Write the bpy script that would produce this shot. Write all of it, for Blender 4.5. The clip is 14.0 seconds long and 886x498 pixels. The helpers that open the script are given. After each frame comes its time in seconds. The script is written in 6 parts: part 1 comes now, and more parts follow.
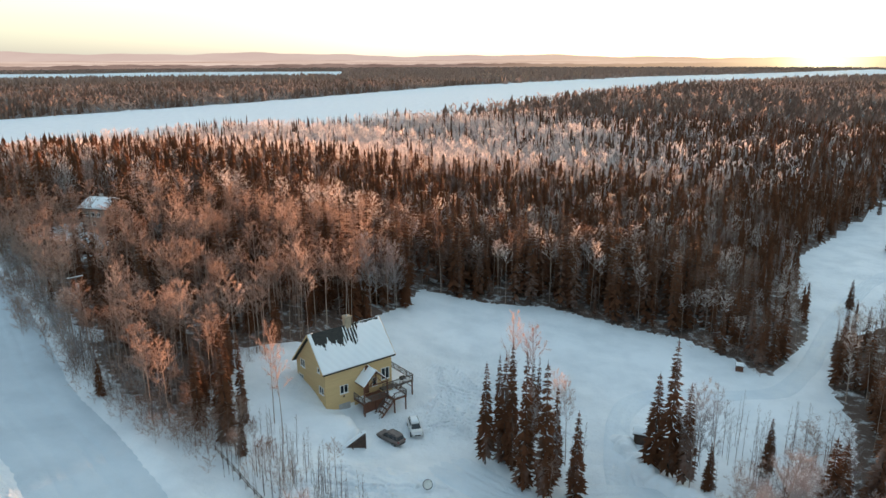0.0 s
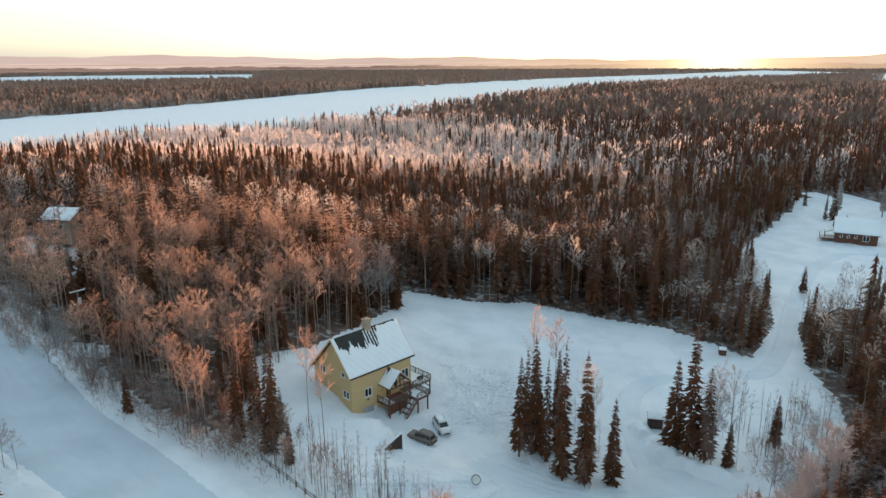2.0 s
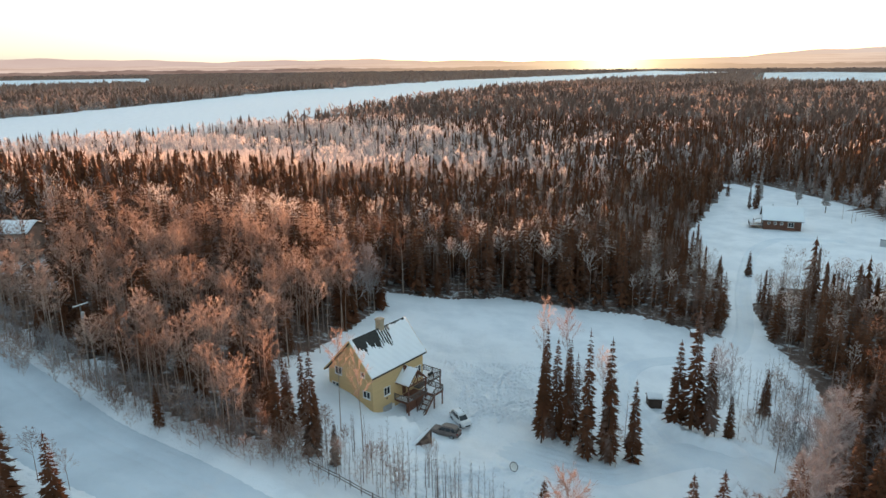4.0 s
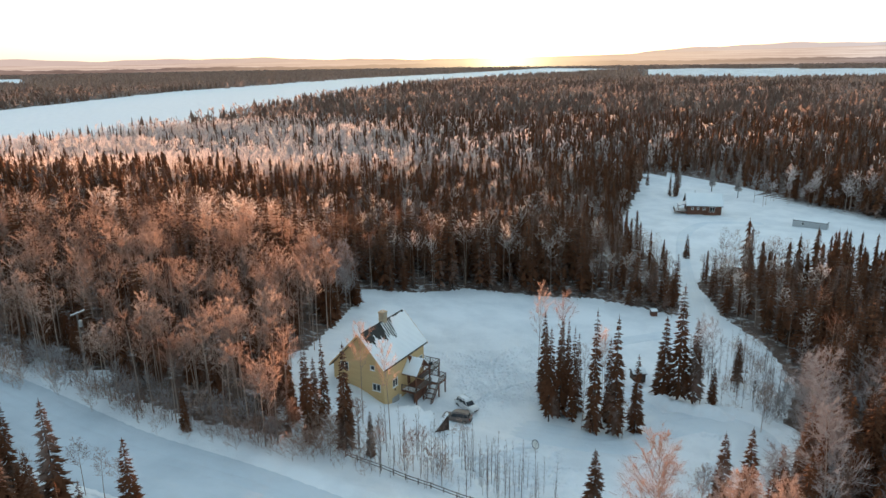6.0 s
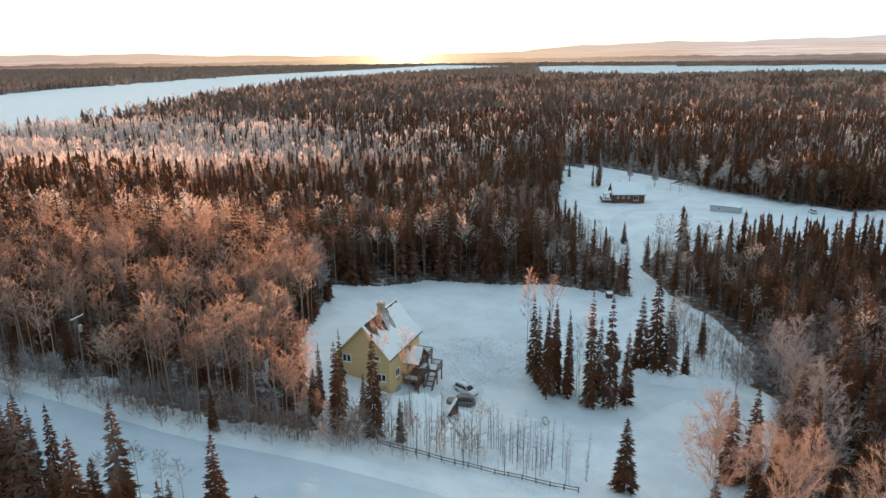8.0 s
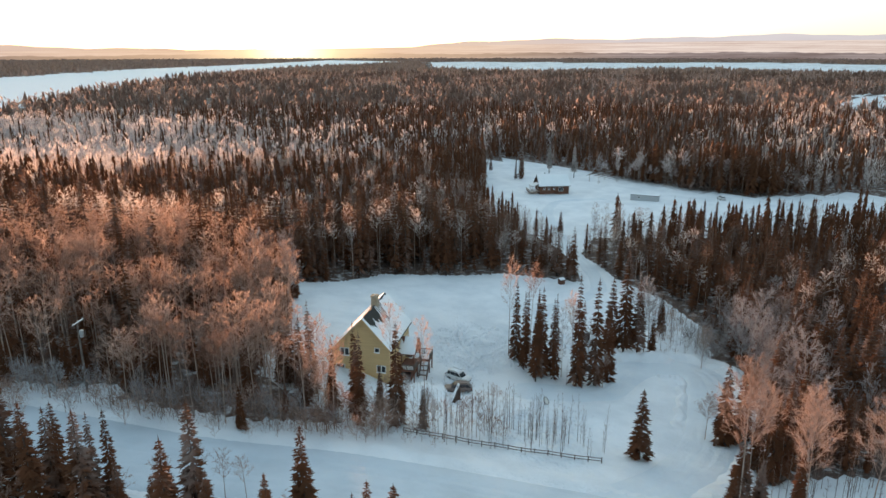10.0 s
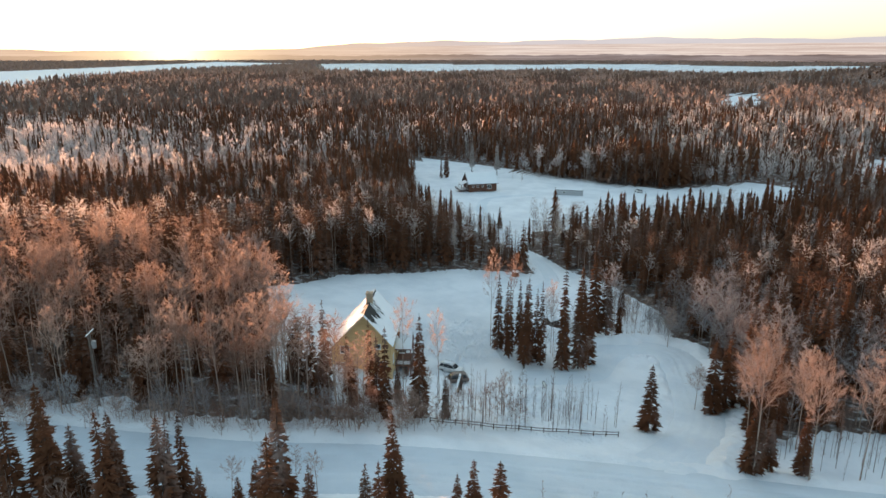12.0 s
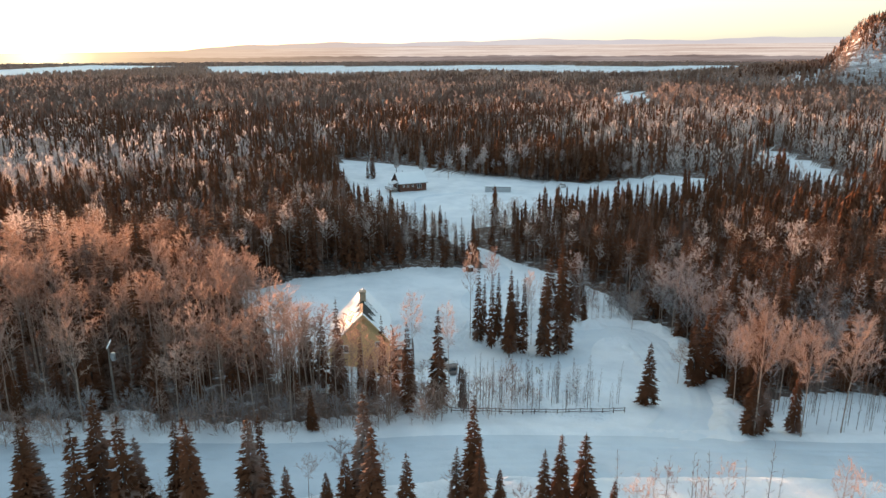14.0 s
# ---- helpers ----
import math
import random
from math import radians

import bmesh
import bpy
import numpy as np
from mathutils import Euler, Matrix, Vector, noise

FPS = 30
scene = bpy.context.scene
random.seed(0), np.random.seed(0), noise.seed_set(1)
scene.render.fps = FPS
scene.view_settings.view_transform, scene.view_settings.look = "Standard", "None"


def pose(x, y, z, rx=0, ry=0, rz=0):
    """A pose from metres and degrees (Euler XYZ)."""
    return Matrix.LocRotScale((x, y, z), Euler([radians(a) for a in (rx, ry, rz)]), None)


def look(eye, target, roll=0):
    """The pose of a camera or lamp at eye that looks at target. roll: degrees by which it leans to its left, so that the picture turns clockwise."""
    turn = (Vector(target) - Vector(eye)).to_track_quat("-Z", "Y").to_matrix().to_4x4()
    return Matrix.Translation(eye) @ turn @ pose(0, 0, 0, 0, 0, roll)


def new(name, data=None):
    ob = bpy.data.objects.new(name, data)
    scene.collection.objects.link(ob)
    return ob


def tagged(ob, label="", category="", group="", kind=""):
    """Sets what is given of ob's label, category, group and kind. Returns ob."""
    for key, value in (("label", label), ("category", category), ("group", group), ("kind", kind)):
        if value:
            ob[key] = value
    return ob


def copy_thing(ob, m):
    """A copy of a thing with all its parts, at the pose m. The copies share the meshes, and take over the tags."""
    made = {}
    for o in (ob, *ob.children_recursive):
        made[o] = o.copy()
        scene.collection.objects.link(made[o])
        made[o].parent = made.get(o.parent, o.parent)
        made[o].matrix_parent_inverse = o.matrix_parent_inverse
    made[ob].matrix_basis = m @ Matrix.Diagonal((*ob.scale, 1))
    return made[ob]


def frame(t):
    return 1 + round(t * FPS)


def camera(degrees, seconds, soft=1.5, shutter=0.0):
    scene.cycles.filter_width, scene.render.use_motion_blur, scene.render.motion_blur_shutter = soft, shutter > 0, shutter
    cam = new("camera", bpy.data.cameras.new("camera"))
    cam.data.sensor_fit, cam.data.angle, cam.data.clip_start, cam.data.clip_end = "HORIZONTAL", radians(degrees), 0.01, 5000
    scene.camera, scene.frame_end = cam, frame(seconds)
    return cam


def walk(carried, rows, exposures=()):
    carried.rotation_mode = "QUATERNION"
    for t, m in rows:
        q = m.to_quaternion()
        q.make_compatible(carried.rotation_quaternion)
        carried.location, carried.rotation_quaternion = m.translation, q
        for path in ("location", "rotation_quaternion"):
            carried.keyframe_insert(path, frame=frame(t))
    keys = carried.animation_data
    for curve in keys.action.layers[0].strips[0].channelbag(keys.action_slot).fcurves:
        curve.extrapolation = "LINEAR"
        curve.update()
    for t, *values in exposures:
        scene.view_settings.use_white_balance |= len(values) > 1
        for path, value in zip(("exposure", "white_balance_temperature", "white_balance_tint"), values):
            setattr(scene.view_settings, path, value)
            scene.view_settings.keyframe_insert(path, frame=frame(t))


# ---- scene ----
cam = camera(64.6, 14.0)
PATH = [
    (0, (0.433, 3.549, 55.368), (0.386, 5.478, 54.843), -0.2),
    (0.5, (-3.602, 3.261, 55.356), (-3.589, 5.192, 54.833), -0.2),
    (1, (-7.665, 2.974, 55.38), (-7.593, 4.903, 54.858), -0.2),
    (1.5, (-11.736, 2.773, 55.437), (-11.604, 4.699, 54.916), -0.2),
    (2, (-15.853, 2.709, 55.425), (-15.662, 4.631, 54.905), -0.3),
    (4.5, (-36.237, 3.233, 55.462), (-35.726, 5.096, 54.945), -0.7),
    (5, (-40.212, 3.791, 55.345), (-39.634, 5.634, 54.826), -0.8),
    (5.5, (-44.264, 4.522, 55.201), (-43.619, 6.342, 54.68), -0.8),
    (6, (-48.253, 5.378, 55.078), (-47.542, 7.172, 54.554), -0.8),
    (6.5, (-52.208, 6.383, 54.986), (-51.431, 8.149, 54.457), -0.7),
    (7, (-56.089, 7.438, 54.878), (-55.247, 9.173, 54.347), -0.7),
    (7.5, (-59.937, 8.548, 54.796), (-59.032, 10.25, 54.264), -0.7),
    (8, (-63.755, 9.866, 54.738), (-62.786, 11.532, 54.203), -0.6),
    (10.5, (-81.82, 19.146, 54.52), (-80.549, 20.59, 53.972), -0.0),
    (11, (-85.281, 21.426, 54.349), (-83.954, 22.82, 53.803), 0.0),
    (11.5, (-88.636, 23.777, 54.23), (-87.256, 25.119, 53.686), 0.1),
    (12, (-91.922, 26.162, 54.16), (-90.492, 27.45, 53.617), 0.1),
    (12.5, (-95.053, 28.68, 54.108), (-93.574, 29.913, 53.568), 0.0),
    (13, (-98.053, 31.315, 54.035), (-96.528, 32.492, 53.496), -0.1),
    (13.5, (-100.889, 34.073, 53.939), (-99.321, 35.191, 53.4), -0.1),
    (14, (-103.54, 36.9, 53.855), (-101.931, 37.958, 53.316), -0.1),
]
walk(cam, [(t, look(eye, target, roll)) for t, eye, target, roll in PATH], [(0, 2.28)])

# ---- world, sun, exposure ----
SUN_AZ, SUN_EL = radians(26.4), radians(0.85)
world = bpy.data.worlds.new("winter_sky")
scene.world = world
world.use_nodes = True
wn, wl = world.node_tree.nodes, world.node_tree.links
sky = wn.new("ShaderNodeTexSky")
sky.sky_type = "NISHITA"
sky.sun_disc = False
sky.sun_elevation, sky.sun_rotation = SUN_EL, SUN_AZ
sky.air_density, sky.dust_density, sky.ozone_density = 1.0, 1.2, 1.5
wn["Background"].inputs["Strength"].default_value = 0.15
pale = wn.new("ShaderNodeHueSaturation")
pale.inputs["Saturation"].default_value = 0.5
tint = wn.new("ShaderNodeMix")
tint.data_type, tint.blend_type = "RGBA", "MULTIPLY"
tint.inputs["Factor"].default_value = 1.0
tint.inputs["B"].default_value = (0.68, 1.04, 1.17, 1.0)
wl.new(sky.outputs["Color"], tint.inputs["A"])
wl.new(tint.outputs["Result"], pale.inputs["Color"])
veil = wn.new("ShaderNodeMix")
veil.data_type, veil.blend_type = "RGBA", "ADD"
veil.inputs["Factor"].default_value = 1.0
veil.inputs["B"].default_value = (0.265, 0.43, 0.515, 1.0)
wl.new(pale.outputs["Color"], veil.inputs["A"])
way = wn.new("ShaderNodeTexCoord")
near_sun = wn.new("ShaderNodeVectorMath")
near_sun.operation = "DOT_PRODUCT"
near_sun.inputs[1].default_value = (math.sin(SUN_AZ) * math.cos(SUN_EL), math.cos(SUN_AZ) * math.cos(SUN_EL), math.sin(SUN_EL))
wl.new(way.outputs["Generated"], near_sun.inputs[0])
fade = wn.new("ShaderNodeMapRange")
fade.interpolation_type = "SMOOTHSTEP"
fade.inputs["From Min"].default_value, fade.inputs["From Max"].default_value = 0.82, 1.0
wl.new(near_sun.outputs["Value"], fade.inputs["Value"])
glow = wn.new("ShaderNodeMix")
glow.data_type, glow.blend_type = "RGBA", "MULTIPLY"
glow.inputs["B"].default_value = (1.0, 0.80, 0.46, 1.0)
wl.new(fade.outputs["Result"], glow.inputs["Factor"])
wl.new(veil.outputs["Result"], glow.inputs["A"])
height = wn.new("ShaderNodeSeparateXYZ")
wl.new(way.outputs["Generated"], height.inputs[0])
low_sky = wn.new("ShaderNodeMapRange")
low_sky.interpolation_type = "SMOOTHSTEP"
low_sky.inputs["From Min"].default_value, low_sky.inputs["From Max"].default_value = 0.26, 0.0
wl.new(height.outputs["Z"], low_sky.inputs["Value"])
dawn = wn.new("ShaderNodeMix")
dawn.data_type, dawn.blend_type = "RGBA", "ADD"
dawn.inputs["B"].default_value = (0.30, 0.20, 0.05, 1.0)
wl.new(low_sky.outputs["Result"], dawn.inputs["Factor"])
wl.new(glow.outputs["Result"], dawn.inputs["A"])


def aureole(below, lobe, wide, power):
    """Brightens the sky round the sun: lobe is its colour, wide its breadth in degrees."""
    turn, scaled, raised, falling = (wn.new("ShaderNodeMath") for _ in range(4))
    turn.operation, scaled.operation, raised.operation, falling.operation = "ARCCOSINE", "MULTIPLY", "POWER", "POWER"
    wl.new(near_sun.outputs["Value"], turn.inputs[0])
    wl.new(turn.outputs[0], scaled.inputs[0])
    scaled.inputs[1].default_value = 1 / radians(wide)
    wl.new(scaled.outputs[0], raised.inputs[0])
    raised.inputs[1].default_value = power
    falling.inputs[0].default_value = 0.3679
    wl.new(raised.outputs[0], falling.inputs[1])
    add = wn.new("ShaderNodeMix")
    add.data_type, add.blend_type = "RGBA", "ADD"
    add.inputs["B"].default_value = (*lobe, 1.0)
    wl.new(falling.outputs[0], add.inputs["Factor"])
    wl.new(below, add.inputs["A"])
    return add.outputs["Result"]


air = aureole(dawn.outputs["Result"], (1.5, 1.08, 0.66), 24.0, 1.0)
air = aureole(air, (6.0, 3.6, 1.0), 4.5, 1.0)
air = aureole(air, (60.0, 44.0, 20.0), 1.3, 2.0)
wl.new(air, wn["Background"].inputs["Color"])
sun = new("sun", bpy.data.lights.new("sun", "SUN"))
sun.data.energy, sun.data.angle, sun.data.color = 4.2, radians(0.8), (1.0, 0.50, 0.27)
sun.matrix_basis = look((0, 0, 300), (-300 * math.sin(SUN_AZ), -300 * math.cos(SUN_AZ), 300 - 300 * math.tan(SUN_EL)))


# ---- materials ----
class Shade:
    """A small helper to write node materials."""

    def __init__(self, name, rough=0.8):
        self.mat = bpy.data.materials.new(name)
        self.mat.use_nodes = True
        self.nodes, self.links = self.mat.node_tree.nodes, self.mat.node_tree.links
        self.bsdf = self.nodes["Principled BSDF"]
        self.bsdf.inputs["Roughness"].default_value = rough
        self.bsdf.inputs["Specular IOR Level"].default_value = 0.3

    def put(self, socket, value):
        if isinstance(value, bpy.types.NodeSocket):
            self.links.new(value, socket)
        else:
            socket.default_value = value

    def coords(self, kind="Object"):
        return self.nodes.new("ShaderNodeTexCoord").outputs[kind]

    def place(self):
        return self.nodes.new("ShaderNodeNewGeometry").outputs["Position"]

    def stretched(self, vector, scale):
        n = self.nodes.new("ShaderNodeMapping")
        n.inputs["Scale"].default_value = scale
        self.links.new(vector, n.inputs["Vector"])
        return n.outputs["Vector"]

    def noise(self, vector, scale, detail=4.0, rough=0.6):
        n = self.nodes.new("ShaderNodeTexNoise")
        n.inputs["Scale"].default_value, n.inputs["Detail"].default_value, n.inputs["Roughness"].default_value = scale, detail, rough
        self.links.new(vector, n.inputs["Vector"])
        return n.outputs["Fac"]

    def ramp(self, fac, low, high, a=0.0, b=1.0):
        n = self.nodes.new("ShaderNodeMapRange")
        n.inputs["From Min"].default_value, n.inputs["From Max"].default_value = low, high
        n.inputs["To Min"].default_value, n.inputs["To Max"].default_value = a, b
        self.links.new(fac, n.inputs["Value"])
        return n.outputs["Result"]

    def mix(self, fac, a, b):
        n = self.nodes.new("ShaderNodeMix")
        n.data_type = "RGBA"
        self.put(n.inputs["Factor"], fac)
        for socket, value in ((n.inputs["A"], a), (n.inputs["B"], b)):
            self.put(socket, value if isinstance(value, bpy.types.NodeSocket) else (*value, 1.0))
        return n.outputs["Result"]

    def maths(self, op, a, b):
        n = self.nodes.new("ShaderNodeMath")
        n.operation = op
        self.put(n.inputs[0], a)
        self.put(n.inputs[1], b)
        return n.outputs[0]

    def random(self):
        return self.nodes.new("ShaderNodeObjectInfo").outputs["Random"]

    def up(self):
        n = self.nodes.new("ShaderNodeSeparateXYZ")
        self.links.new(self.nodes.new("ShaderNodeNewGeometry").outputs["Normal"], n.inputs[0])
        return n.outputs["Z"]

    def color(self, value):
        self.put(self.bsdf.inputs["Base Color"], value if isinstance(value, bpy.types.NodeSocket) else (*value, 1.0))
        return self

    def bump(self, height, strength, distance):
        n = self.nodes.new("ShaderNodeBump")
        n.inputs["Strength"].default_value, n.inputs["Distance"].default_value = strength, distance
        below = self.bsdf.inputs["Normal"]
        if below.is_linked:
            self.links.new(below.links[0].from_socket, n.inputs["Normal"])
        self.links.new(height, n.inputs["Height"])
        self.links.new(n.outputs["Normal"], below)
        return self

    def thin(self, share):
        """Thin twigs and needles let light through."""
        t, m = self.nodes.new("ShaderNodeBsdfTranslucent"), self.nodes.new("ShaderNodeMixShader")
        m.inputs[0].default_value = share
        src = self.bsdf.inputs["Base Color"]
        if src.is_linked:
            self.links.new(src.links[0].from_socket, t.inputs["Color"])
        else:
            t.inputs["Color"].default_value = src.default_value
        out = self.nodes["Material Output"]
        self.links.new(self.bsdf.outputs[0], m.inputs[1])
        self.links.new(t.outputs[0], m.inputs[2])
        self.links.new(m.outputs[0], out.inputs["Surface"])
        return self


def snow_material(name, tone=(0.80, 0.83, 0.86), dirt=(0.68, 0.70, 0.72), lumps=1.0):
    s = Shade(name, 0.7)
    p = s.place()
    s.color(s.mix(s.ramp(s.noise(p, 0.12, 5), 0.4, 0.7), tone, dirt))
    s.bump(s.noise(p, 0.35, 6, 0.65), 0.5 * lumps, 0.5)
    s.bump(s.noise(p, 2.2, 4, 0.7), 0.45 * lumps, 0.12)
    return s.mat


def plain(name, tone, dark=None, rough=0.7, scale=3.0, bump=0.2, metal=0.0, stretch=(1, 1, 1)):
    """A surface with grain at two scales between two tones."""
    s = Shade(name, rough)
    dark = dark or tuple(0.7 * c for c in tone)
    v = s.stretched(s.coords(), stretch)
    both = s.maths("ADD", s.maths("MULTIPLY", s.noise(v, scale, 5), 0.6), s.maths("MULTIPLY", s.noise(v, scale * 9, 3), 0.4))
    s.color(s.mix(s.ramp(both, 0.38, 0.62), tone, dark))
    s.bsdf.inputs["Metallic"].default_value = metal
    if bump:
        s.bump(both, bump, 0.02)
    return s.mat


def twig_material(name, bare, frost, low, high, share):
    """Bare twigs with more or less hoar frost, by tree and by branch."""
    s = Shade(name, 0.9)
    s.bsdf.inputs["Specular IOR Level"].default_value = 0.05
    amount = s.maths("ADD", s.maths("MULTIPLY", s.random(), 0.35), s.maths("MULTIPLY", s.noise(s.place(), 0.09, 3), 0.65))
    fine = s.maths("ADD", amount, s.maths("MULTIPLY", s.noise(s.place(), 1.5, 2), 0.25))
    s.color(s.mix(s.ramp(fine, low, high), bare, frost))
    return s.thin(share).mat


def needle_material(name, green, brown, frost, frost_low, frost_high):
    """Needles that differ from tree to tree, some trees white with frost."""
    s = Shade(name, 0.9)
    s.bsdf.inputs["Specular IOR Level"].default_value = 0.05
    p = s.place()
    base = s.mix(s.ramp(s.noise(p, 0.33, 3), 0.36, 0.64), green, brown)
    cover = s.maths("ADD", s.maths("MULTIPLY", s.noise(s.stretched(p, (1, 1, 0.35)), 0.30, 2), 0.60), s.maths("MULTIPLY", s.noise(p, 0.035, 3), 0.40))
    cover = s.maths("ADD", cover, s.maths("MULTIPLY", s.noise(p, 3.0, 2), 0.12))
    s.color(s.mix(s.ramp(cover, frost_low, frost_high, 0.0, 0.7), base, frost))
    return s.thin(0.08).mat


SNOW = snow_material("snow")
SNOW_ROAD = snow_material("packed_snow", (0.58, 0.65, 0.71), (0.48, 0.55, 0.61), 1.0)
SNOW_TRACK = snow_material("tracked_snow", (0.71, 0.76, 0.80), (0.61, 0.67, 0.73), 1.9)
SNOW_ROOF = snow_material("roof_snow", (0.82, 0.84, 0.86), (0.76, 0.79, 0.82), 0.35)
ICE = snow_material("river_snow", (0.80, 0.83, 0.86), (0.72, 0.75, 0.79), 0.2)
NEEDLES = needle_material("spruce_needles", (0.088, 0.039, 0.020), (0.140, 0.056, 0.029), (0.36, 0.31, 0.29), 0.58, 0.80)
NEEDLES_FROST = needle_material("frosted_needles", (0.092, 0.042, 0.022), (0.142, 0.059, 0.033), (0.40, 0.35, 0.33), 0.55, 0.78)
NEEDLES_WHITE = needle_material("white_frosted_needles", (0.16, 0.11, 0.09), (0.22, 0.16, 0.13), (0.55, 0.52, 0.51), 0.35, 0.62)
TWIGS = twig_material("frosted_twigs", (0.20, 0.115, 0.085), (0.54, 0.41, 0.35), 0.40, 0.88, 0.45)
TWIGS_BROWN = twig_material("bare_brown_twigs", (0.12, 0.066, 0.046), (0.30, 0.21, 0.17), 0.40, 0.85, 0.45)
TWIGS_FROST = twig_material("hoar_twigs", (0.21, 0.155, 0.138), (0.56, 0.50, 0.48), 0.36, 0.74, 0.55)
# rime grey, darkened and less translucent so that these crowns look shaded
TWIGS_RIME_SHADE = twig_material("shade_darkened_rime_twigs", (0.15, 0.115, 0.105), (0.37, 0.355, 0.36), 0.36, 0.74, 0.10)
TWIGS_FINE = twig_material("pale_pink_twigs", (0.17, 0.112, 0.092), (0.40, 0.31, 0.27), 0.36, 0.80, 0.3)
BARK = plain("spruce_bark", (0.10, 0.075, 0.06), (0.05, 0.04, 0.035), 0.9, 4.0, 0.3)
BIRCH_BARK = plain("birch_bark", (0.40, 0.31, 0.26), (0.20, 0.145, 0.115), 0.85, 2.0, 0.2)
# far woods paler than near ones: distance haze is mixed into these colours
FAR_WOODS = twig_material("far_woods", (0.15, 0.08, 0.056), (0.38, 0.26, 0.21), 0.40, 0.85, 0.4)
FAR_HAZE_FROST = twig_material("hazed_frosted_far_woods", (0.23, 0.145, 0.115), (0.48, 0.36, 0.31), 0.40, 0.78, 0.45)
TWIGS_HOAR = twig_material("thick_hoar_twigs", (0.36, 0.29, 0.27), (0.64, 0.57, 0.56), 0.30, 0.68, 0.45)
SIDING = plain("yellow_siding", (0.63, 0.44, 0.22), (0.55, 0.375, 0.185), 0.6, 0.6, 0.15, stretch=(0.4, 0.4, 6.0))
TRIM = plain("white_trim", (0.78, 0.77, 0.73), (0.66, 0.65, 0.61), 0.5)
CONCRETE = plain("grey_concrete", (0.42, 0.41, 0.39), (0.30, 0.29, 0.28), 0.85, 1.2)
SHINGLE = plain("dark_shingles", (0.055, 0.053, 0.047), (0.025, 0.025, 0.024), 0.85, 4.0, 0.5)
WOOD = plain("stained_wood", (0.20, 0.085, 0.05), (0.11, 0.045, 0.03), 0.7, 1.5, 0.3, stretch=(1, 1, 0.3))
GREY_WOOD = plain("weathered_wood", (0.20, 0.16, 0.14), (0.10, 0.08, 0.07), 0.85, 1.5, 0.4)
DARK_WOOD = plain("dark_timber", (0.10, 0.065, 0.05), (0.05, 0.034, 0.028), 0.85, 1.5, 0.4)
METAL = plain("galvanised_metal", (0.52, 0.53, 0.54), (0.38, 0.39, 0.40), 0.45, 3.0, 0.05, 0.8)
GLASS = plain("dark_glass", (0.03, 0.035, 0.04), (0.02, 0.02, 0.025), 0.08, 1.0, 0.0)
GLASS.node_tree.nodes["Principled BSDF"].inputs["Specular IOR Level"].default_value = 0.6
RUBBER = plain("tyre_rubber", (0.025, 0.025, 0.026), (0.015, 0.015, 0.015), 0.9)
LAMP_RED = plain("red_lamp_glass", (0.25, 0.02, 0.015), (0.18, 0.015, 0.01), 0.2)
LAMP_CLEAR = plain("clear_lamp_glass", (0.60, 0.60, 0.58), (0.45, 0.45, 0.45), 0.15)
CAR_BROWN = plain("frosted_bronze_paint", (0.19, 0.155, 0.14), (0.13, 0.105, 0.095), 0.4, 0.8, 0.05)
CAR_WHITE = plain("white_car_paint", (0.74, 0.74, 0.73), (0.64, 0.64, 0.64), 0.35, 0.8, 0.05)
CHIMNEY = plain("beige_masonry", (0.42, 0.34, 0.24), (0.30, 0.24, 0.17), 0.8, 1.5)
TAN_WALL = plain("tan_house_wall", (0.42, 0.31, 0.25), (0.34, 0.25, 0.20), 0.7, 1.0)
LOG_WALL = plain("red_brown_log_wall", (0.17, 0.075, 0.045), (0.09, 0.04, 0.028), 0.75, 1.0, 0.4, stretch=(0.5, 0.5, 5.0))


# ---- building helpers ----
def mesh_np(name, verts, tris, mats, index=None):
    me = bpy.data.meshes.new(name)
    verts, tris = np.asarray(verts, np.float32), np.asarray(tris, np.int32)
    me.vertices.add(len(verts))
    me.vertices.foreach_set("co", verts.ravel())
    me.loops.add(3 * len(tris))
    me.loops.foreach_set("vertex_index", tris.ravel())
    me.polygons.add(len(tris))
    me.polygons.foreach_set("loop_start", np.arange(0, 3 * len(tris), 3, dtype=np.int32))
    for m in mats:
        me.materials.append(m)
    if index is not None:
        me.polygons.foreach_set("material_index", np.asarray(index, np.int32))
    me.update(calc_edges=True)
    return me


def empty(name, m, label="", category="", group="", kind=""):
    ob = new(name)
    ob.empty_display_size = 0.3
    ob.matrix_basis = m
    return tagged(ob, label, category, group, kind)


def part(name, bm, material, parent=None, label="", smooth=False):
    """Links a bmesh as one mesh object under a thing or a part, in the parent's own axes."""
    me = bpy.data.meshes.new(name)
    bm.normal_update()
    if smooth:
        for f in bm.faces:
            f.smooth = True
    bm.to_mesh(me)
    bm.free()
    for m in material if isinstance(material, (list, tuple)) else [material]:
        me.materials.append(m)
    ob = new(name, me)
    ob.parent = parent
    return tagged(ob, label)


def shared(name, me, parent, m=None, label=""):
    ob = new(name, me)
    ob.parent = parent
    if m is not None:
        ob.matrix_basis = m
    return tagged(ob, label)


def box(bm, lo, hi, bevel=0.0):
    lo, hi = Vector(lo), Vector(hi)
    made = bmesh.ops.create_cube(bm, size=1.0, matrix=Matrix.Translation((lo + hi) / 2) @ Matrix.Diagonal((*(hi - lo), 1)))
    if bevel:
        edges = list({e for v in made["verts"] for e in v.link_edges})
        bmesh.ops.bevel(bm, geom=edges, offset=bevel, segments=2, affect="EDGES", profile=0.5)
    return bm


def boxes(*pairs, bevel=0.0):
    bm = bmesh.new()
    for lo, hi in pairs:
        box(bm, lo, hi, bevel)
    return bm


